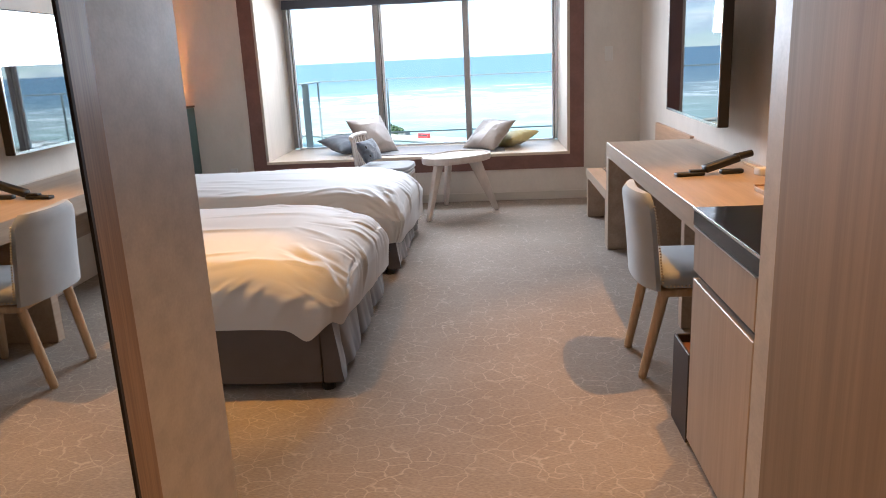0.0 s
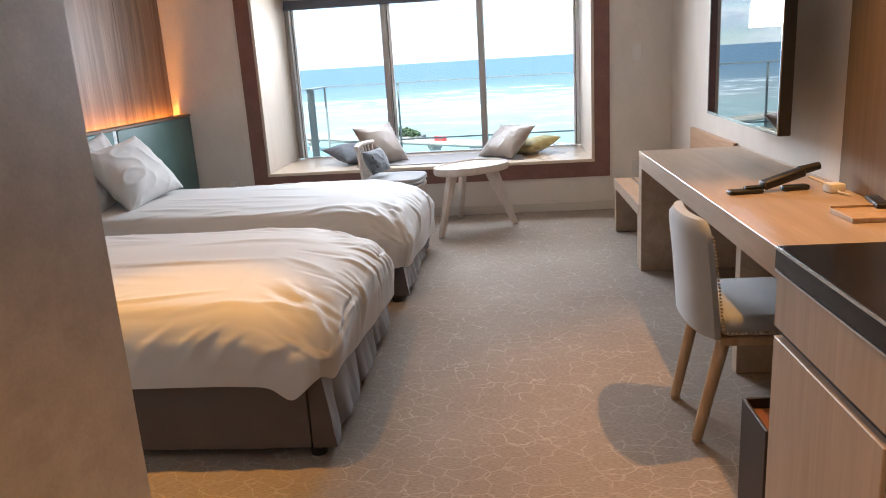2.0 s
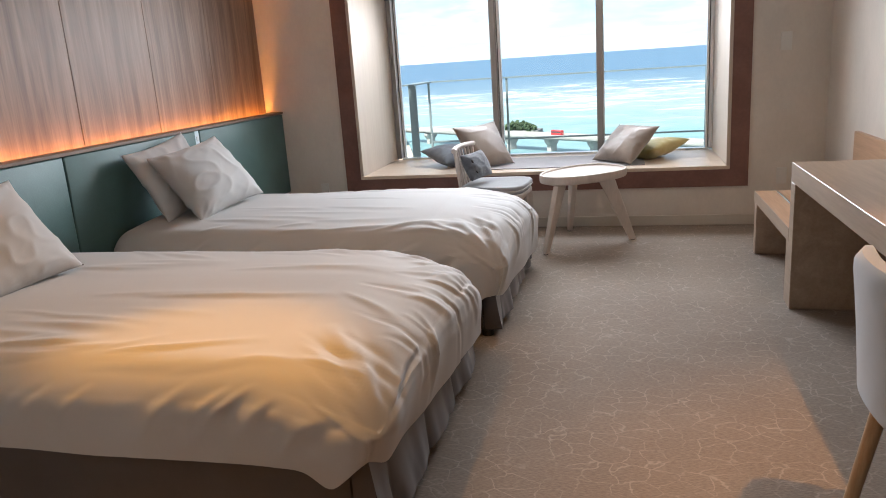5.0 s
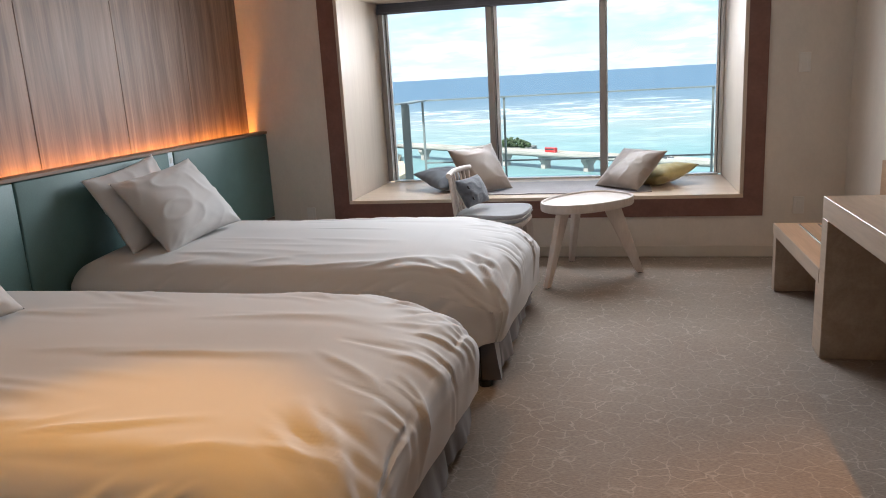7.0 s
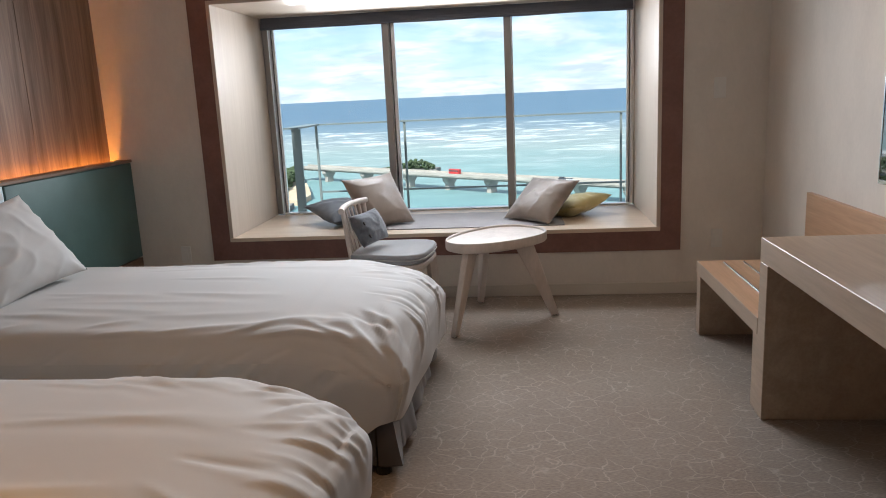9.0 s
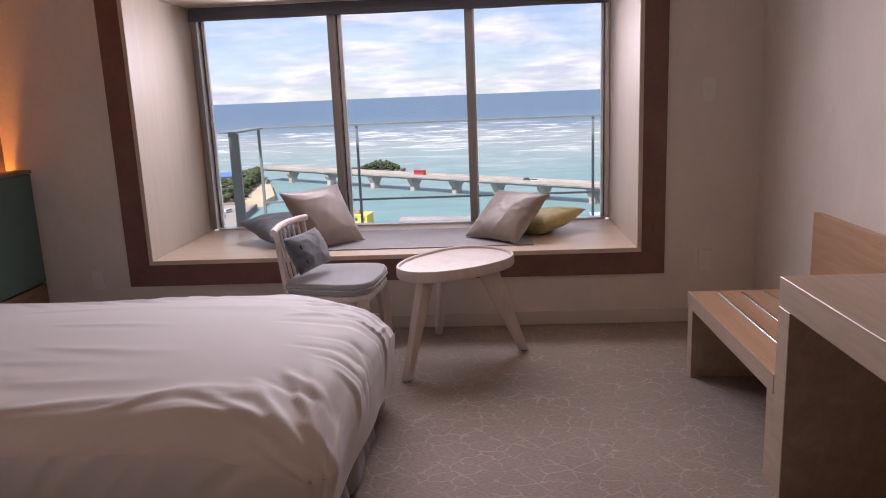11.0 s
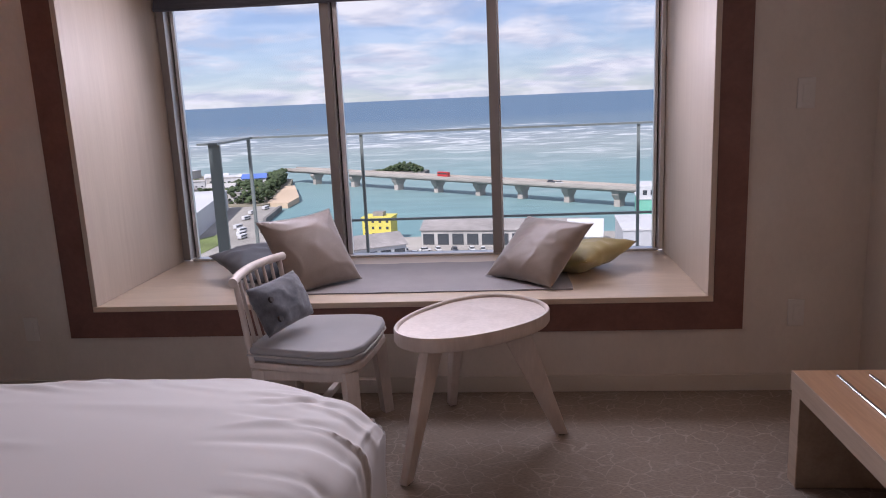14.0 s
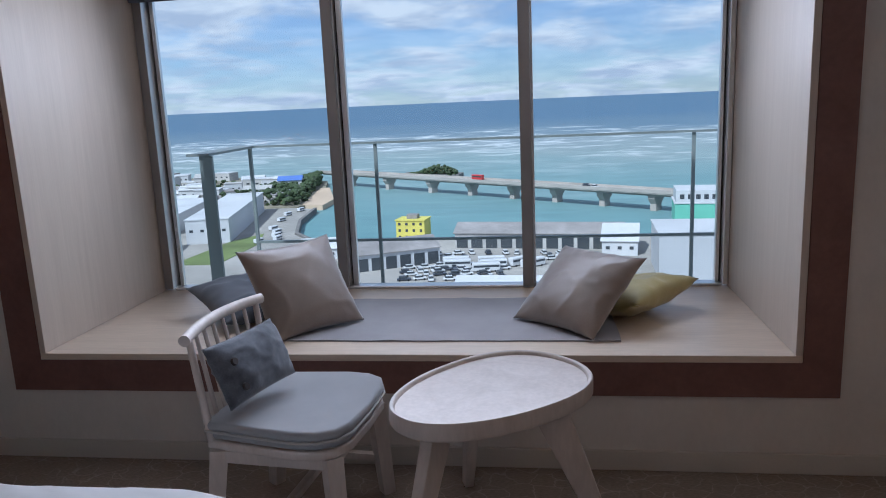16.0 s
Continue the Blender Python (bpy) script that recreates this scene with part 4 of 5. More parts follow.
# ---- window chair and table ----
def window_chair():
    c = thing("spindle_chair", "whitewashed low wooden chair with spindle back and grey seat pad", "chair", (-0.995, 8.095, 0), "", -6)
    # local x faces the table
    outline = [(-0.225, -0.205), (0.06, -0.242), (0.135, -0.236), (0.188, -0.205), (0.214, -0.145), (0.218, 0.0), (0.214, 0.145), (0.188, 0.205), (0.135, 0.236), (0.06, 0.242), (-0.225, 0.205)]
    bm = bmesh.new()
    prism(bm, outline, 0.338, 0.366, 0.006)
    part("seat", bm, "whitewash", c, smooth=True)
    pad = thing("seat_pad", "grey felt seat pad with piped edge on the wooden chair", "cushion", (-0.995, 8.095, 0), "", -6)
    for z0, z1, grow in ((0.3675, 0.395, -0.004), (0.3955, 0.428, 0.004)):
        bm = bmesh.new()
        prism(bm, [(x * (1 + grow * 4), y * (1 + grow * 4)) for x, y in outline], z0, z1, 0.012)
        part("pad", bm, "upholstery_blue", pad, smooth=True)
    bm = bmesh.new()
    ring = [(x * 1.02, y * 1.02, 0.3955) for x, y in outline]
    tube(bm, ring, 0.004, 6)
    part("piping", bm, "linen", pad, "pale piping", smooth=True)
    for y in (-0.20, 0.20):
        boxed("apron", (-0.19, 0.16, y - 0.011, y + 0.011, 0.298, 0.337), "whitewash", c, r=0.002)
    for x in (-0.19, 0.165):
        boxed("apron", (x - 0.011, x + 0.011, -0.188, 0.188, 0.298, 0.337), "whitewash", c, r=0.002)
    for sx in (-1, 1):
        for sy in (-1, 1):
            bm = bmesh.new()
            top, low = (-0.195 if sx < 0 else 0.165, sy * 0.195, 0.337), (-0.235 if sx < 0 else 0.185, sy * 0.215, 0.0)
            rod(bm, low, top, 0.030, 0.037, square=True)
            part("leg", bm, "whitewash", c)
    for sy in (-1, 1):
        bm = bmesh.new()
        rod(bm, (-0.235, sy * 0.213, 0.13), (0.178, sy * 0.213, 0.13), 0.017, square=True)
        part("stretcher", bm, "whitewash", c)
    bm = bmesh.new()
    rod(bm, (-0.02, -0.205, 0.13), (-0.02, 0.205, 0.13), 0.017, square=True)
    part("stretcher", bm, "whitewash", c)
    rail = [(-0.245 - 0.035 * (1 - (2 * k / 12 - 1) ** 2), -0.235 + 0.47 * k / 12, 0.684 + 0.006 * (1 - (2 * k / 12 - 1) ** 2)) for k in range(13)]
    bm = bmesh.new()
    tube(bm, rail, 0.0175, 12)
    part("top_rail", bm, "whitewash", c, smooth=True)
    for k in range(8):
        y = -0.205 + 0.41 * k / 7
        x = -0.245 - 0.035 * (1 - (y / 0.225) ** 2)
        bm = bmesh.new()
        thick = 0.013 if k in (0, 7) else 0.0085
        rod(bm, (-0.215, y * 0.96, 0.36), (x, y, 0.688), thick, thick * 0.8, 10)
        part("spindle", bm, "whitewash", c, smooth=True)
    pil = tagged(cushion("lumbar_cushion", 0.335, 0.20, 0.11, "tweed", pinch=0.06, seed=3.0, crease=0.004), "small dark grey tweed cushion with horn buttons on the chair", "cushion")
    stand(pil, (-1.098, 8.05, 0.462), (-1.186, 8.075, 0.655), (0.271, 0.963, -0.012))
    for k in (-0.06, 0.03):
        bm = bmesh.new()
        bmesh.ops.create_cone(bm, cap_ends=True, segments=12, radius1=0.013, radius2=0.011, depth=0.008)
        bt = part("button", bm, "button", pil, "dark horn button")
        bt.matrix_local = pose(-0.115, k * 0.9, 0.047)
    return c


window_chair()


def pebble(cx, cy, a, b2, turn, n=48, egg=0.17, grow=0.0):
    out = []
    for i in range(n):
        t = 2 * math.pi * i / n
        x, y = (a + grow) * math.copysign(abs(math.cos(t)) ** 0.9, math.cos(t)), (b2 + grow) * math.copysign(abs(math.sin(t)) ** 0.9, math.sin(t)) * (1 + egg * math.cos(t))
        out.append((cx + x * math.cos(turn) - y * math.sin(turn), cy + x * math.sin(turn) + y * math.cos(turn)))
    return out


def side_table():
    t = thing("side_table", "whitewashed wooden side table with a pebble-shaped tray top", "table")
    cx, cy, turn = -0.398, 8.034, radians(46)
    bm = bmesh.new()
    outer, inner = pebble(cx, cy, 0.332, 0.226, turn), pebble(cx, cy, 0.332, 0.226, turn, grow=-0.014)
    low = pebble(cx, cy, 0.332, 0.226, turn, grow=-0.02)
    rings = []
    for line, z in ((low, 0.444), (pebble(cx, cy, 0.332, 0.226, turn, grow=-0.006), 0.449), (outer, 0.458), (outer, 0.498), (pebble(cx, cy, 0.332, 0.226, turn, grow=-0.003), 0.503), (pebble(cx, cy, 0.332, 0.226, turn, grow=-0.010), 0.503), (inner, 0.4985), (pebble(cx, cy, 0.332, 0.226, turn, grow=-0.017), 0.491), (pebble(cx, cy, 0.332, 0.226, turn, grow=-0.024), 0.491)):
        rings.append([bm.verts.new((x, y, z)) for x, y in line])
    for a, b2 in zip(rings, rings[1:]):
        for i in range(48):
            bm.faces.new((a[i], a[(i + 1) % 48], b2[(i + 1) % 48], b2[i]))
    bm.faces.new(rings[0][::-1])
    bm.faces.new(rings[-1])
    part("tabletop", bm, "whitewash", t, smooth=True)
    for (tx, ty), (fx, fy) in (((-0.53, 7.86), (-0.622, 7.668)), ((-0.235, 8.045), (-0.055, 8.057)), ((-0.465, 8.215), (-0.512, 8.345))):
        bm = bmesh.new()
        d = Vector((fx - tx, fy - ty, 0))
        side = Vector((-d.y, d.x, 0)).normalized()
        out = d.normalized()
        rings = []
        for p, z, wa, wb in (((fx, fy), 0.004, 0.024, 0.016), ((tx, ty), 0.4445, 0.058, 0.020)):
            c = Vector((p[0], p[1], z))
            rings.append([bm.verts.new(c + out * sa * wa + side * sb * wb) for sa, sb in ((-1, -1), (1, -1), (1, 1), (-1, 1))])
        for i in range(4):
            bm.faces.new((rings[0][i], rings[0][(i + 1) % 4], rings[1][(i + 1) % 4], rings[1][i]))
        bm.faces.new(rings[0][::-1])
        bm.faces.new(rings[1])
        bmesh.ops.bevel(bm, geom=list(bm.edges), offset=0.004, segments=2, profile=0.5, affect="EDGES")
        part("leg", bm, "whitewash", t, smooth=True)
        boxed("glide", (fx - 0.012, fx + 0.012, fy - 0.012, fy + 0.012, 0.0, 0.005), "black", t)


side_table()

# ---- things on the window seat ----
bm = bmesh.new()
n1, n2 = 60, 14
grid = {}
for i in range(n1 + 1):
    for j in range(n2 + 1):
        x, y = -1.42 + 1.46 * i / n1, 8.62 + 0.60 * j / n2
        lift = 0.006 + 0.003 * max(0, noise.noise((x * 6, y * 4, 0))) + (0.006 * max(0, noise.noise((x * 14, 1.0, 0))) if j in (0, n2) else 0)
        grid[(i, j)] = bm.verts.new((x + 0.006 * noise.noise((y * 5, 2, 0)), y + 0.012 * noise.noise((x * 5, j / n2 * 3, 1)), OZ0 + lift))
for i in range(n1):
    for j in range(n2):
        bm.faces.new((grid[(i, j)], grid[(i + 1, j)], grid[(i + 1, j + 1)], grid[(i, j + 1)]))
rim = [(i, 0) for i in range(n1)] + [(n1, j) for j in range(n2)] + [(i, n2) for i in range(n1, 0, -1)] + [(0, j) for j in range(n2, 0, -1)]
foot = [bm.verts.new((grid[k].co.x, grid[k].co.y, OZ0 + 0.001)) for k in rim]
for k in range(len(rim)):
    bm.faces.new((grid[rim[k]], grid[rim[(k + 1) % len(rim)]], foot[(k + 1) % len(rim)], foot[k]))
tagged(solid("seat_runner", bm, "runner", smooth=True), "thin grey felt runner lying on the window seat", "runner")

c1 = tagged(cushion("throw_cushion", 0.42, 0.42, 0.15, "satin", pinch=0.09, seed=1.0, n=44, crease=0.003), "square taupe satin cushion standing on the window seat", "cushion", "window seat cushions")
stand(c1, (-1.136, 8.73, 0.453), (-1.305, 8.88, 0.763), (0.75, 0.66, -0.07))
c2 = tagged(cushion("throw_cushion", 0.42, 0.41, 0.15, "satin", pinch=0.09, seed=4.0, n=44, crease=0.003), "square taupe satin cushion tilted back on the window seat", "cushion", "window seat cushions")
stand(c2, (-0.21, 8.745, 0.45), (0.005, 8.975, 0.70), (0.727, -0.687, 0))
c3 = tagged(cushion("throw_cushion", 0.42, 0.40, 0.14, "mustard", pinch=0.09, seed=6.0), "mustard yellow cushion lying behind a taupe one", "cushion", "window seat cushions")
stand(c3, (-0.005, 8.92, 0.485), (0.235, 9.16, 0.515), (0.7, -0.65, 0.25))
c0 = tagged(cushion("throw_cushion", 0.42, 0.40, 0.14, "slate", pinch=0.09, seed=8.0), "slate grey cushion lying behind a taupe one", "cushion", "window seat cushions")
stand(c0, (-1.40, 8.87, 0.485), (-1.64, 9.09, 0.555), (-0.7, -0.7, 0.02))

# switches and sockets
for x0, x1, z0, z1, y in ((0.932, 1.002, 1.215, 1.338, YW), (0.94, 1.008, 0.294, 0.411, YW), (-2.535, -2.467, 0.273, 0.388, YW)):
    sw = thing("wall_switch" if z0 > 1 else "wall_socket", "flush off-white plastic wall plate", "switch" if z0 > 1 else "socket")
    boxed("plate", (x0, x1, y - 0.008, y, z0, z1), "white", sw, r=0.002)
    boxed("rocker", (x0 + 0.02, x1 - 0.02, y - 0.011, y - 0.0082, z0 + 0.025, z1 - 0.025), "white", sw, r=0.001)

# ---- things on the desk ----
tray = thing("desk_tray", "small pale wooden tray on the desk", "tray")
boxed("tray_base", (1.00, 1.215, 4.66, 4.83, 0.7205, 0.738), "leg", tray, r=0.002)
boxed("tray_lip", (1.00, 1.215, 4.825, 4.832, 0.7385, 0.746), "leg", tray, r=0.001)
remote = thing("remote_control", "slim black remote control lying on the wooden tray", "remote control", (1.17, 4.86, 0.739), "", 78)
bm = bmesh.new()
block(bm, -0.085, 0.085, -0.022, 0.022, 0.0, 0.016, 0.004, 2)
part("body", bm, "black", remote, smooth=True)
for i in range(5):
    for j in (-1, 0, 1):
        boxed("button", (-0.06 + 0.024 * i, -0.048 + 0.024 * i, j * 0.012 - 0.004, j * 0.012 + 0.004, 0.0162, 0.018), "gap", remote)
dryer = thing("hair_dryer", "black folded hair dryer with a pale cord on the desk", "hair dryer", (0.96, 5.26, 0.7205), "", 8)
bm = bmesh.new()
block(bm, -0.19, -0.05, -0.024, 0.024, 0.001, 0.018, 0.008, 3)
part("brush_head", bm, "black", dryer, smooth=True)
bm = bmesh.new()
block(bm, -0.12, -0.05, -0.012, 0.02, 0.0185, 0.028, 0.004, 2)
part("clip", bm, "black", dryer, smooth=True)
bm = bmesh.new()
block(bm, -0.075, 0.105, -0.026, 0.026, -0.018, 0.018, 0.010, 3)
barrel = part("barrel", bm, "black", dryer, smooth=True)
barrel.matrix_local = pose(0.02, 0.004, 0.046, 0, -15, 4)
bm = bmesh.new()
rod(bm, (0.105, 0.012, 0.074), (0.19, 0.018, 0.090), 0.019, 0.016, 16)
part("nozzle", bm, "black", dryer, smooth=True)
bm = bmesh.new()
block(bm, 0.03, 0.14, -0.02, 0.02, 0.0, 0.022, 0.008, 2)
part("handle", bm, "black", dryer, smooth=True)
bm = bmesh.new()
tube(bm, [(0.14, 0.0, 0.05), (0.18, -0.03, 0.03), (0.20, -0.08, 0.012), (0.19, -0.14, 0.006), (0.20, -0.2, 0.006)], 0.0045, 8)
part("cord", bm, "white", dryer, "pale cord", smooth=True)
bm = bmesh.new()
block(bm, 0.165, 0.225, -0.12, -0.06, 0.001, 0.035, 0.004, 2)
part("plug", bm, "white", dryer, "white plug block", smooth=True)
boxed_strip = setting("desk_edge_strip", (1.242, 1.2495, 5.302, 6.693, 0.7202, 0.726), "lining", "pale strip where desk meets wall", "trim")


# ---- balcony rail outside ----
rail = thing("balcony_railing", "thin dark steel balcony railing with slim posts", "railing")
RX, RY0, RY1, RZ = -2.115, 9.95, 10.60, 1.09
boxed("corner_post", (RX - 0.035, RX + 0.04, RY0 - 0.01, RY0 + 0.01, -0.1, RZ - 0.012), "steel", rail)
boxed("top_rail", (RX - 0.10, RX + 0.035, RY0 - 0.03, RY1 + 0.03, RZ - 0.01, RZ + 0.004), "steel", rail)
boxed("top_rail", (RX + 0.036, 3.6, RY1 - 0.025, RY1 + 0.025, RZ - 0.01, RZ + 0.004), "steel", rail)
boxed("lower_rail", (RX, 3.6, RY1 - 0.012, RY1 + 0.012, 0.452, 0.468), "steel", rail)
for x in (RX, -1.285, -0.31, 0.665, 1.6, 2.55, 3.5):
    boxed("post", (x - 0.010, x + 0.010, RY1 - 0.011, RY1 + 0.011, -0.1, RZ - 0.0105), "steel", rail)
setting("balcony_slab", (-2.5, 3.8, 9.6, 10.75, -0.3, -0.1), "concrete", "concrete balcony slab outside the window", "balcony")

# ---- sea and land ----
SEA, LAND = -55.9, -53.9
bm = bmesh.new()
rings = []
for d, z in ((0, SEA), (300, SEA), (900, SEA), (2200, SEA), (3000, SEA + 7), (3800, SEA + 19), (4700, SEA + 39)):
    rings.append([bm.verts.new((d * math.cos(radians(a)), d * math.sin(radians(a)), z)) for a in range(0, 360, 6)] if d else [bm.verts.new((0, 0, z))])
for k in range(60):
    bm.faces.new((rings[0][0], rings[1][k], rings[1][(k + 1) % 60]))
for a, b2 in zip(rings[1:], rings[2:]):
    for k in range(60):
        bm.faces.new((a[k], b2[k], b2[(k + 1) % 60], a[(k + 1) % 60]))
tagged(solid("water", bm, "sea", smooth=True), "turquoise lagoon with a foaming reef and deep blue sea", "sea", kind="structure")


def land(name, outline, z, material, label, category):
    bm = bmesh.new()
    prism(bm, outline, SEA - 3, z)
    return tagged(solid(name, bm, material), label, category, kind="structure")


land("ground", [(-500, -400), (500, -400), (500, 300), (90, 296), (28, 298), (-20, 297), (-78, 294), (-96, 297), (-109, 315), (-119, 350), (-124, 392), (-135, 398), (-500, 398)], LAND, "asphalt", "grey asphalt harbour yard and road", "ground")
land("cape", [(-500, 398.2), (-135, 398.2), (-127, 420), (-131, 445), (-146, 490), (-156, 530), (-215, 570), (-330, 590), (-500, 620)], LAND + 0.6, "capeland", "low built-up headland with dry ground", "headland")
land("beach", [(-135, 405), (-121.5, 400), (-122, 425), (-129, 447), (-142, 486), (-148, 484), (-140, 440)], LAND + 0.9, "sand", "narrow strip of tan beach sand", "beach")
land("lawn", [(-136, 255), (-118, 255), (-117, 292), (-124, 318), (-132, 300)], LAND + 0.15, "grass", "patch of green grass beside the road", "lawn")


def building(name, place, size, turn, wall, label, category, roof="flat", roofmat="roofwhite", windows=(0, 0), bays=0):
    """A far building: walls, roof, window or bay openings on its front."""
    w, d, h = size
    ob = thing(name, label, category, (place[0], place[1], LAND), "", turn)
    boxed("wall", (-w / 2, w / 2, -d / 2, d / 2, 0, h), wall, ob)
    if roof == "flat":
        boxed("roof", (-w / 2 - 0.3, w / 2 + 0.3, -d / 2 - 0.3, d / 2 + 0.3, h + 0.004, h + 0.5), roofmat, ob)
    else:
        rise = d * 0.2
        for s in (-1, 1):
            bm = bmesh.new()
            e, t = s * (d / 2 + 0.6), 0.25
            vs = [bm.verts.new(p) for p in ((-w / 2 - 0.5, e, h), (w / 2 + 0.5, e, h), (w / 2 + 0.5, 0.02 * s, h + rise), (-w / 2 - 0.5, 0.02 * s, h + rise))]
            up = [bm.verts.new(q.co + Vector((0, 0, t))) for q in vs]
            bm.faces.new(vs)
            bm.faces.new(up)
            for i in range(4):
                bm.faces.new((vs[i], vs[(i + 1) % 4], up[(i + 1) % 4], up[i]))
            part("roof", bm, roofmat, ob)
        for s in (-1, 1):
            bm = bmesh.new()
            f = [bm.verts.new((s * w / 2, y, z)) for y, z in ((-d / 2, h), (d / 2, h), (0, h + rise))]
            bm.faces.new(f)
            g2 = [bm.verts.new(q.co + Vector((-s * 0.2, 0, 0))) for q in f]
            bm.faces.new(g2)
            for i in range(3):
                bm.faces.new((f[i], f[(i + 1) % 3], g2[(i + 1) % 3], g2[i]))
            part("gable_end", bm, wall, ob)
    nx, nz = windows
    for k in range(nz):
        for i in range(nx):
            cx, cz = -w / 2 + w * (i + 0.5) / nx, h * (k + 0.55) / nz
            boxed("window", (cx - w / nx * 0.17, cx + w / nx * 0.17, -d / 2 - 0.08, -d / 2 + 0.05, cz - 0.55, cz + 0.55), "glassdark", ob)
    for i in range(bays):
        cx = -w / 2 + w * (i + 0.5) / bays
        boxed("bay", (cx - w / bays * 0.38, cx + w / bays * 0.38, -d / 2 - 0.1, -d / 2 + 0.1, 0.05, h * 0.78), "glassdark", ob)
    return ob


yb = building("yellow_building", (-53, 300), (12, 9, 8.0), -8, "yellow", "yellow three-storey harbour building with dark windows", "building", roofmat="yellow", windows=(4, 3))
boxed("roof_room", (-2.2, 2.2, -1.8, 1.8, 8.51, 10.2), "roofgrey", yb)
building("harbour_shed", (-53, 254), (30, 16, 5.5), 28, "facade", "long harbour shed with weathered grey gable roof and bays", "shed", "gable", "roofgrey", bays=6)
building("harbour_shed", (-80, 268), (18, 14, 4), 10, "facade", "low shed with white sheet roof", "shed", "gable", "roofwhite", windows=(4, 1))
building("harbour_shed", (-2, 283), (62, 15, 5.5), -7, "concrete", "long open-fronted harbour shed with a patched grey roof", "shed", "gable", "roofgrey", bays=11)
building("harbour_shed", (27, 272), (12, 22, 5), -8, "facade", "white gabled harbour store", "shed", "gable", "roofwhite", windows=(3, 1))
building("harbour_shed", (-12, 212), (26, 11, 3), -4, "facade", "low shed with a bright white sheet roof", "shed", "gable", "roofwhite")
building("cold_store", (53, 238), (38, 26, 13.5), -3, "greyfacade", "tall plain pale grey cold store with flat roof", "building")
gb = building("green_terminal", (76, 330), (42, 20, 8.5), -6, "green", "green-banded terminal building with a white upper storey", "building")
boxed("upper_storey", (-20.5, 20.5, -9.5, 9.5, 9.01, 14), "facade", gb)
for i in range(12):
    boxed("window", (-19 + 3.2 * i, -17.2 + 3.2 * i, -9.62, -9.45, 10.4, 12.4), "glassdark", gb)
building("warehouse", (-150, 342), (18, 92, 10), 12, "facade", "long white waterfront warehouse", "building", windows=(4, 1))
building("warehouse", (-190, 350), (34, 70, 8), 10, "facade", "wide white warehouse with flat roof", "building", windows=(6, 1))
building("canopy_store", (-162, 268), (30, 34, 8), 16, "facade", "pale warehouse with covered loading side", "building", bays=5)
building("house", (-163, 470), (15, 12, 8.5), 12, "facade", "white house with a bright blue pitched roof", "house", "gable", "blueroof", windows=(6, 1))
random.seed(4)
k = 0
while k < 64:
    x, y = random.uniform(-330, -150), random.uniform(404, 560)
    if y > 398 + (-130 - x) * 0.9 + 60 or (abs(x + 164) < 18 and abs(y - 474) < 14) or x > -130 - (y - 404) * 0.35:
        continue
    w, d, h = random.uniform(9, 20), random.uniform(8, 13), random.uniform(3.5, 7.5)
    building("house", (x, y), (w, d, h), random.uniform(-20, 20), random.choice(("facade", "facade", "concrete")), "small pale flat-roofed house on the headland", "house",
             random.choice(("flat", "flat", "gable")), random.choice(("roofwhite", "roofwhite", "roofgrey", "concrete")), windows=(3, 1))
    k += 1


def grove(name, places, label):
    """Far scrub: many small leafy clumps."""
    seedling = bmesh.new()
    bmesh.ops.create_icosphere(seedling, subdivisions=1, radius=1.0)
    unit = [v.co.copy() for v in seedling.verts]
    tris = [[v.index for v in f.verts] for f in seedling.faces]
    seedling.free()
    vs, fs = [], []
    for x, y, z, r in places:
        n0 = len(vs)
        for c in unit:
            j = r * (1 + 0.55 * noise.noise((c.x * 1.3 + x, c.y * 1.3 + y, c.z * 1.3 + z)))
            vs.append((c.x * j + x, c.y * j + y, c.z * j * 0.8 + z))
        fs += [[n0 + i for i in t] for t in tris]
    me = bpy.data.meshes.new(name)
    me.from_pydata(vs, [], fs)
    me.materials.append(M["leafy"])
    return tagged(new(name, me), label, "trees", kind="stuff")


places = []
for k in range(1700):
    t = random.random()
    cx, cy = -133 - 26 * t, 405 + 118 * t
    places.append((cx - random.uniform(2, 46) * (1.15 - t), cy + random.uniform(-6, 6), LAND + random.uniform(0.8, 7.5), random.uniform(0.7, 2.1)))
for k in range(340):
    places.append((random.uniform(-330, -160), random.uniform(405, 545), LAND + random.uniform(0.5, 3.5), random.uniform(0.8, 1.9)))
grove("far_woods", places, "dark green scrub woods along the headland")
places = []
for k in range(420):
    t = random.random()
    places.append((-104 + 40 * t, 572 - 14 * t + random.uniform(-7, 7), SEA + 2 + random.uniform(0, 6) * math.sin(math.pi * min(1, max(0, 1.15 - t))), random.uniform(0.6, 1.7)))
grove("island_scrub", places, "dark green scrub on the small rocky islet")
land("islet", [(-110, 565), (-62, 552), (-60, 566), (-84, 584), (-106, 582)], SEA + 2.5, "rock", "small dark rocky islet behind the bridge", "islet")

# sea wall along the road
bm = bmesh.new()
wall_line = [(-78, 294.2), (-96, 297.5), (-109, 315.5), (-119, 350.5), (-124, 392)]
for a, b2 in zip(wall_line, wall_line[1:]):
    d = Vector((b2[0] - a[0], b2[1] - a[1], 0)).normalized()
    s = Vector((d.y, -d.x, 0)) * 1.6
    q = [Vector((a[0], a[1], 0)), Vector((b2[0], b2[1], 0)), Vector((b2[0], b2[1], 0)) + s, Vector((a[0], a[1], 0)) + s]
    lo, hi = [bm.verts.new((v.x, v.y, SEA - 1)) for v in q], [bm.verts.new((v.x, v.y, LAND + 0.8)) for v in q]
    bm.faces.new(hi)
    for i in range(4):
        bm.faces.new((lo[i], lo[(i + 1) % 4], hi[(i + 1) % 4], hi[i]))
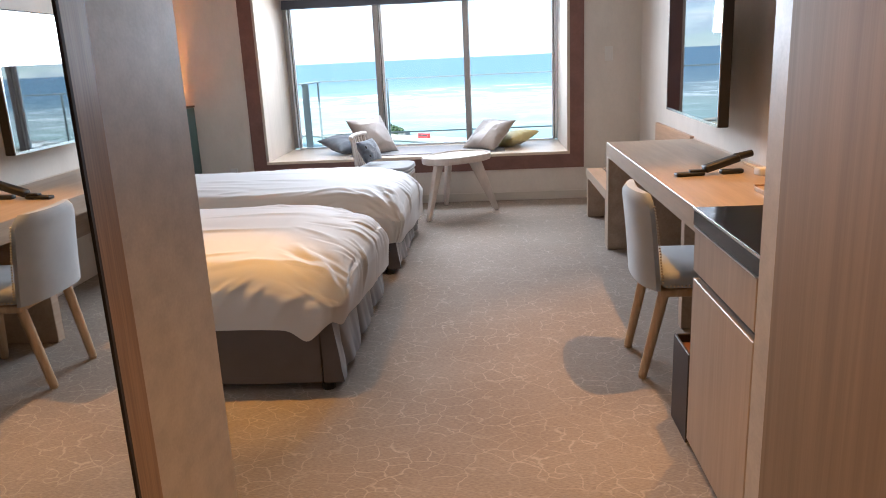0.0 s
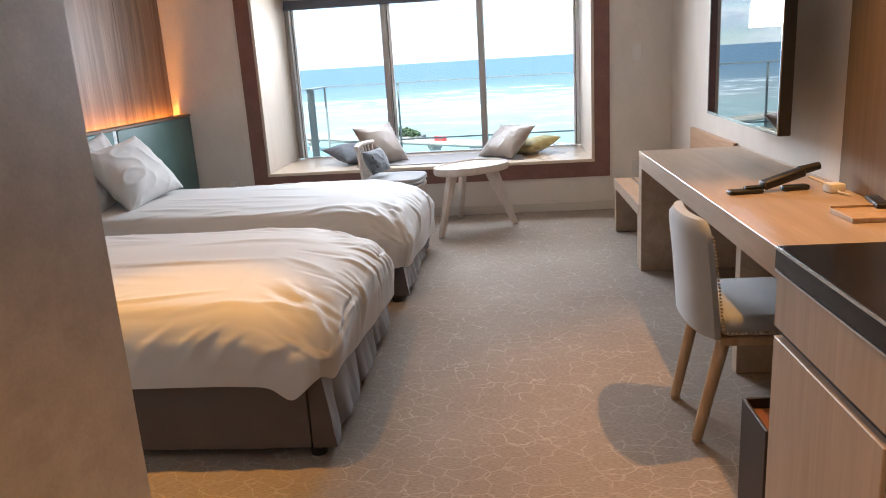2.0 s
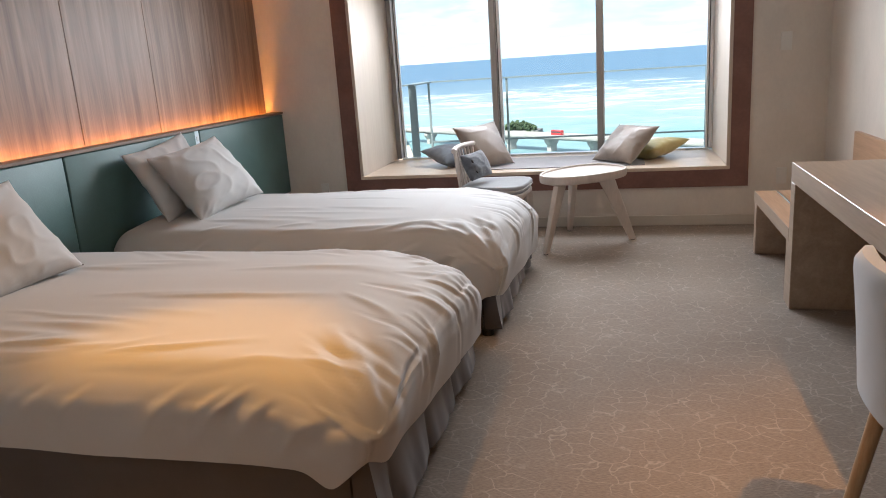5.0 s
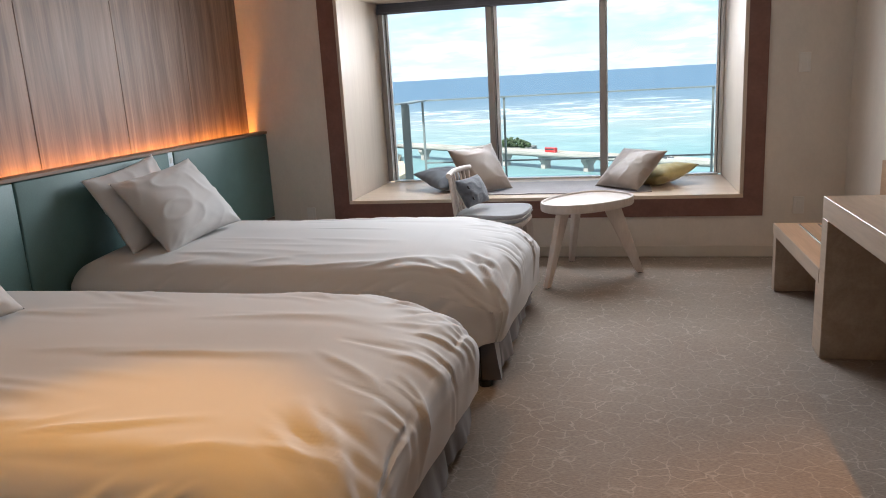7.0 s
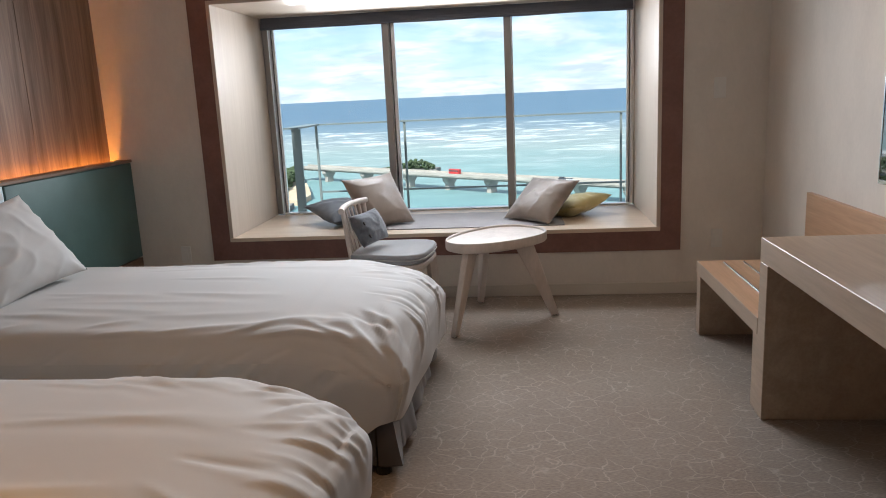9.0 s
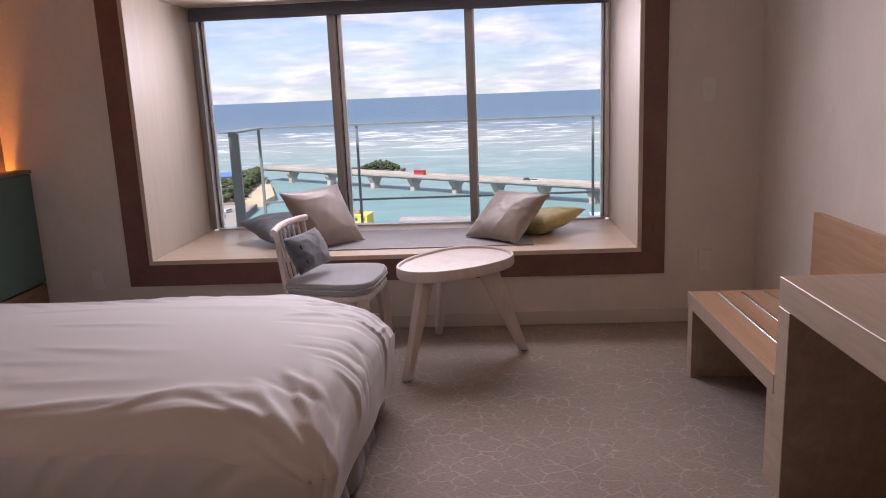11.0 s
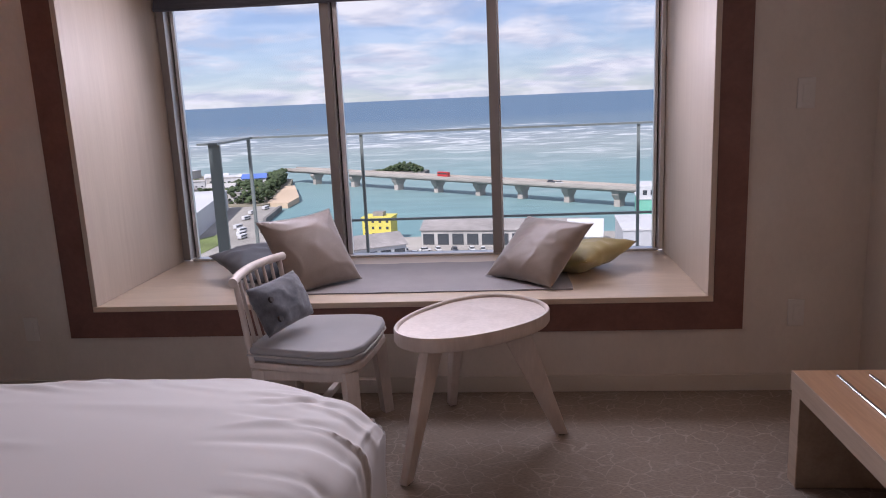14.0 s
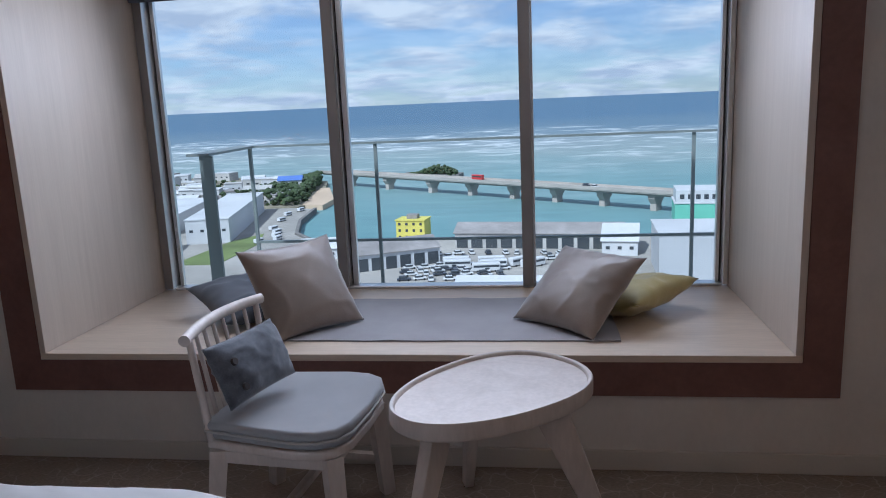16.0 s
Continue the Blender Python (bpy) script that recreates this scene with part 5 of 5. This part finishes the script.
tagged(solid("sea_wall", bm, "rock"), "dark stone sea wall along the waterfront road", "sea wall", kind="structure")

# ---- bridge ----
bridge = thing("bridge", "long pale concrete road bridge on flared piers across the lagoon", "bridge")
A, B = Vector((-158, 533, 0)), Vector((170, 284, 0))
D = (B - A).normalized()
Nrm = Vector((-D.y, D.x, 0))


def lane(bm, a, b2, w0, w1, z0, z1):
    vs = [bm.verts.new((p + Nrm * o + Vector((0, 0, z)))) for p in (a, b2) for o in (w0, w1) for z in (z0, z1)]
    for q in ((0, 1, 3, 2), (4, 6, 7, 5), (0, 4, 5, 1), (2, 3, 7, 6), (0, 2, 6, 4), (1, 5, 7, 3)):
        bm.faces.new([vs[i] for i in q])


DECK = SEA + 9.8
for w0, w1, z0, z1, nm, mat in ((-5, 5, -1.1, 0, "deck", "bridge"), (-5.2, -4.9, -0.6, 1.0, "parapet", "bridge"), (4.9, 5.2, -0.6, 1.0, "parapet", "bridge"), (-2.8, 2.8, -2.3, -1.104, "girder", "bridge")):
    bm = bmesh.new()
    lane(bm, A, B, w0, w1, DECK + z0, DECK + z1)
    part(nm, bm, mat, bridge)
for px, py in ((-134, 515), (-102.1, 492), (-69.3, 467.6), (-42.5, 449.5), (-16.5, 430), (7.3, 411.7), (31, 393), (54, 374), (79, 355), (103, 337)):
    bm = bmesh.new()
    c = Vector((px, py, 0))
    rings = []
    for z, wa, wb in ((SEA - 1, 1.7, 2.6), (SEA + 3.4, 1.6, 2.5), (SEA + 6.0, 1.9, 4.4), (SEA + 7.5, 1.9, 4.5)):
        rings.append([bm.verts.new(c + D * sa * wa + Nrm * sb * wb + Vector((0, 0, z))) for sa, sb in ((-1, -1), (1, -1), (1, 1), (-1, 1))])
    for a, b2 in zip(rings, rings[1:]):
        for i in range(4):
            bm.faces.new((a[i], a[(i + 1) % 4], b2[(i + 1) % 4], b2[i]))
    bm.faces.new(rings[-1])
    part("pier", bm, "bridge", bridge)


# ---- vehicles ----
def car(length, width, height, paint, label, category, van=False):
    ob = thing("car" if category == "car" else category, label, category, (0, -100, LAND), "parked vehicles")
    bm = bmesh.new()
    if van:
        block(bm, -length / 2, length / 2, -width / 2, width / 2, 0.35, height, 0.15)
        part("body", bm, paint, ob)
        boxed("window", (-length / 2 + 0.4, length / 2 - 0.3, -width / 2 - 0.02, width / 2 + 0.02, height * 0.55, height * 0.8), "glassdark", ob)
    else:
        block(bm, -length / 2, length / 2, -width / 2, width / 2, 0.3, 0.85, 0.12)
        part("body", bm, paint, ob)
        bm = bmesh.new()
        block(bm, -length * 0.36, length * 0.24, -width * 0.44, width * 0.44, 0.85, height, 0.18)
        part("cabin", bm, "glassdark", ob)
        boxed("roof", (-length * 0.28, length * 0.16, -width * 0.38, width * 0.38, height, height + 0.05), paint, ob)
    for x in (-length * 0.32, length * 0.32):
        for y in (-width / 2, width / 2):
            bm = bmesh.new()
            rod(bm, (x, y - 0.1, 0.32), (x, y + 0.1, 0.32), 0.32, 0.32, 8)
            part("wheel", bm, "tyre", ob)
    return ob


white = car(4.3, 1.75, 1.5, "carwhite", "small white parked car", "car")
dark = car(4.4, 1.78, 1.5, "cardark", "small dark parked car", "car")
bus = car(9.0, 2.4, 2.9, "carwhite", "white parked bus in the harbour yard", "bus", True)
van = car(4.7, 1.9, 2.0, "carwhite", "white parked van on the waterfront road", "van", True)
truck = car(8.0, 2.4, 3.2, "carred", "red box truck crossing the bridge", "truck", True)
truck.matrix_world = Matrix.Translation((A + D * 150) + Vector((0, 0, DECK))) @ pose(0, 0, 0, 0, 0, math.degrees(math.atan2(D.y, D.x)))
blue = copy_thing(dark, Matrix.Translation(A + D * 225 + Nrm * 1.5 + Vector((0, 0, DECK))) @ pose(0, 0, 0, 0, 0, -37))
w2 = copy_thing(white, Matrix.Translation(A + D * 232 - Nrm * 1.5 + Vector((0, 0, DECK))) @ pose(0, 0, 0, 0, 0, -37))
spots = [(-46 + 5.5 * i, 238 + 1.2 * (i % 3) + 7 * j) for j in range(2) for i in range(6)] + [(-20 + 5.0 * i, 268 - 0.6 * i) for i in range(7)] + [(-38 + 6 * i, 268) for i in range(3)] + [(-44 + 4.6 * i + 1.5 * j, 229 + 6.5 * j) for j in range(3) for i in range(7)] + [(2 + 5 * i, 256 + 5 * j) for j in range(2) for i in range(4)]
white.matrix_world, dark.matrix_world = pose(-34, 262, LAND, 0, 0, 20), pose(-28, 259, LAND, 0, 0, 70)
for i, (x, y) in enumerate(spots):
    copy_thing(dark if random.random() < 0.35 else white, pose(x + random.uniform(-1, 1), y + random.uniform(-1, 1), LAND, 0, 0, random.choice((15, 20, 100, -75)) + random.uniform(-8, 8)))
bus.matrix_world = pose(-30, 250, LAND, 0, 0, 8)
for x, y, a in ((-18, 250, 6), (-29, 245.5, 5), (-17, 245, 12), (-8, 249, 40), (-4, 246, 42), (8, 252, 8), (9, 247, 8), (-19, 240, 8)):
    copy_thing(bus, pose(x, y, LAND, 0, 0, a))
van.matrix_world = pose(-118, 318, LAND, 0, 0, 70)
for x, y in ((-113, 309), (-121, 327), (-126, 352), (-129, 370), (-110, 302), (-127, 385), (-116, 296)):
    copy_thing(van, pose(x - 2, y, LAND, 0, 0, 72 + random.uniform(-6, 6)))
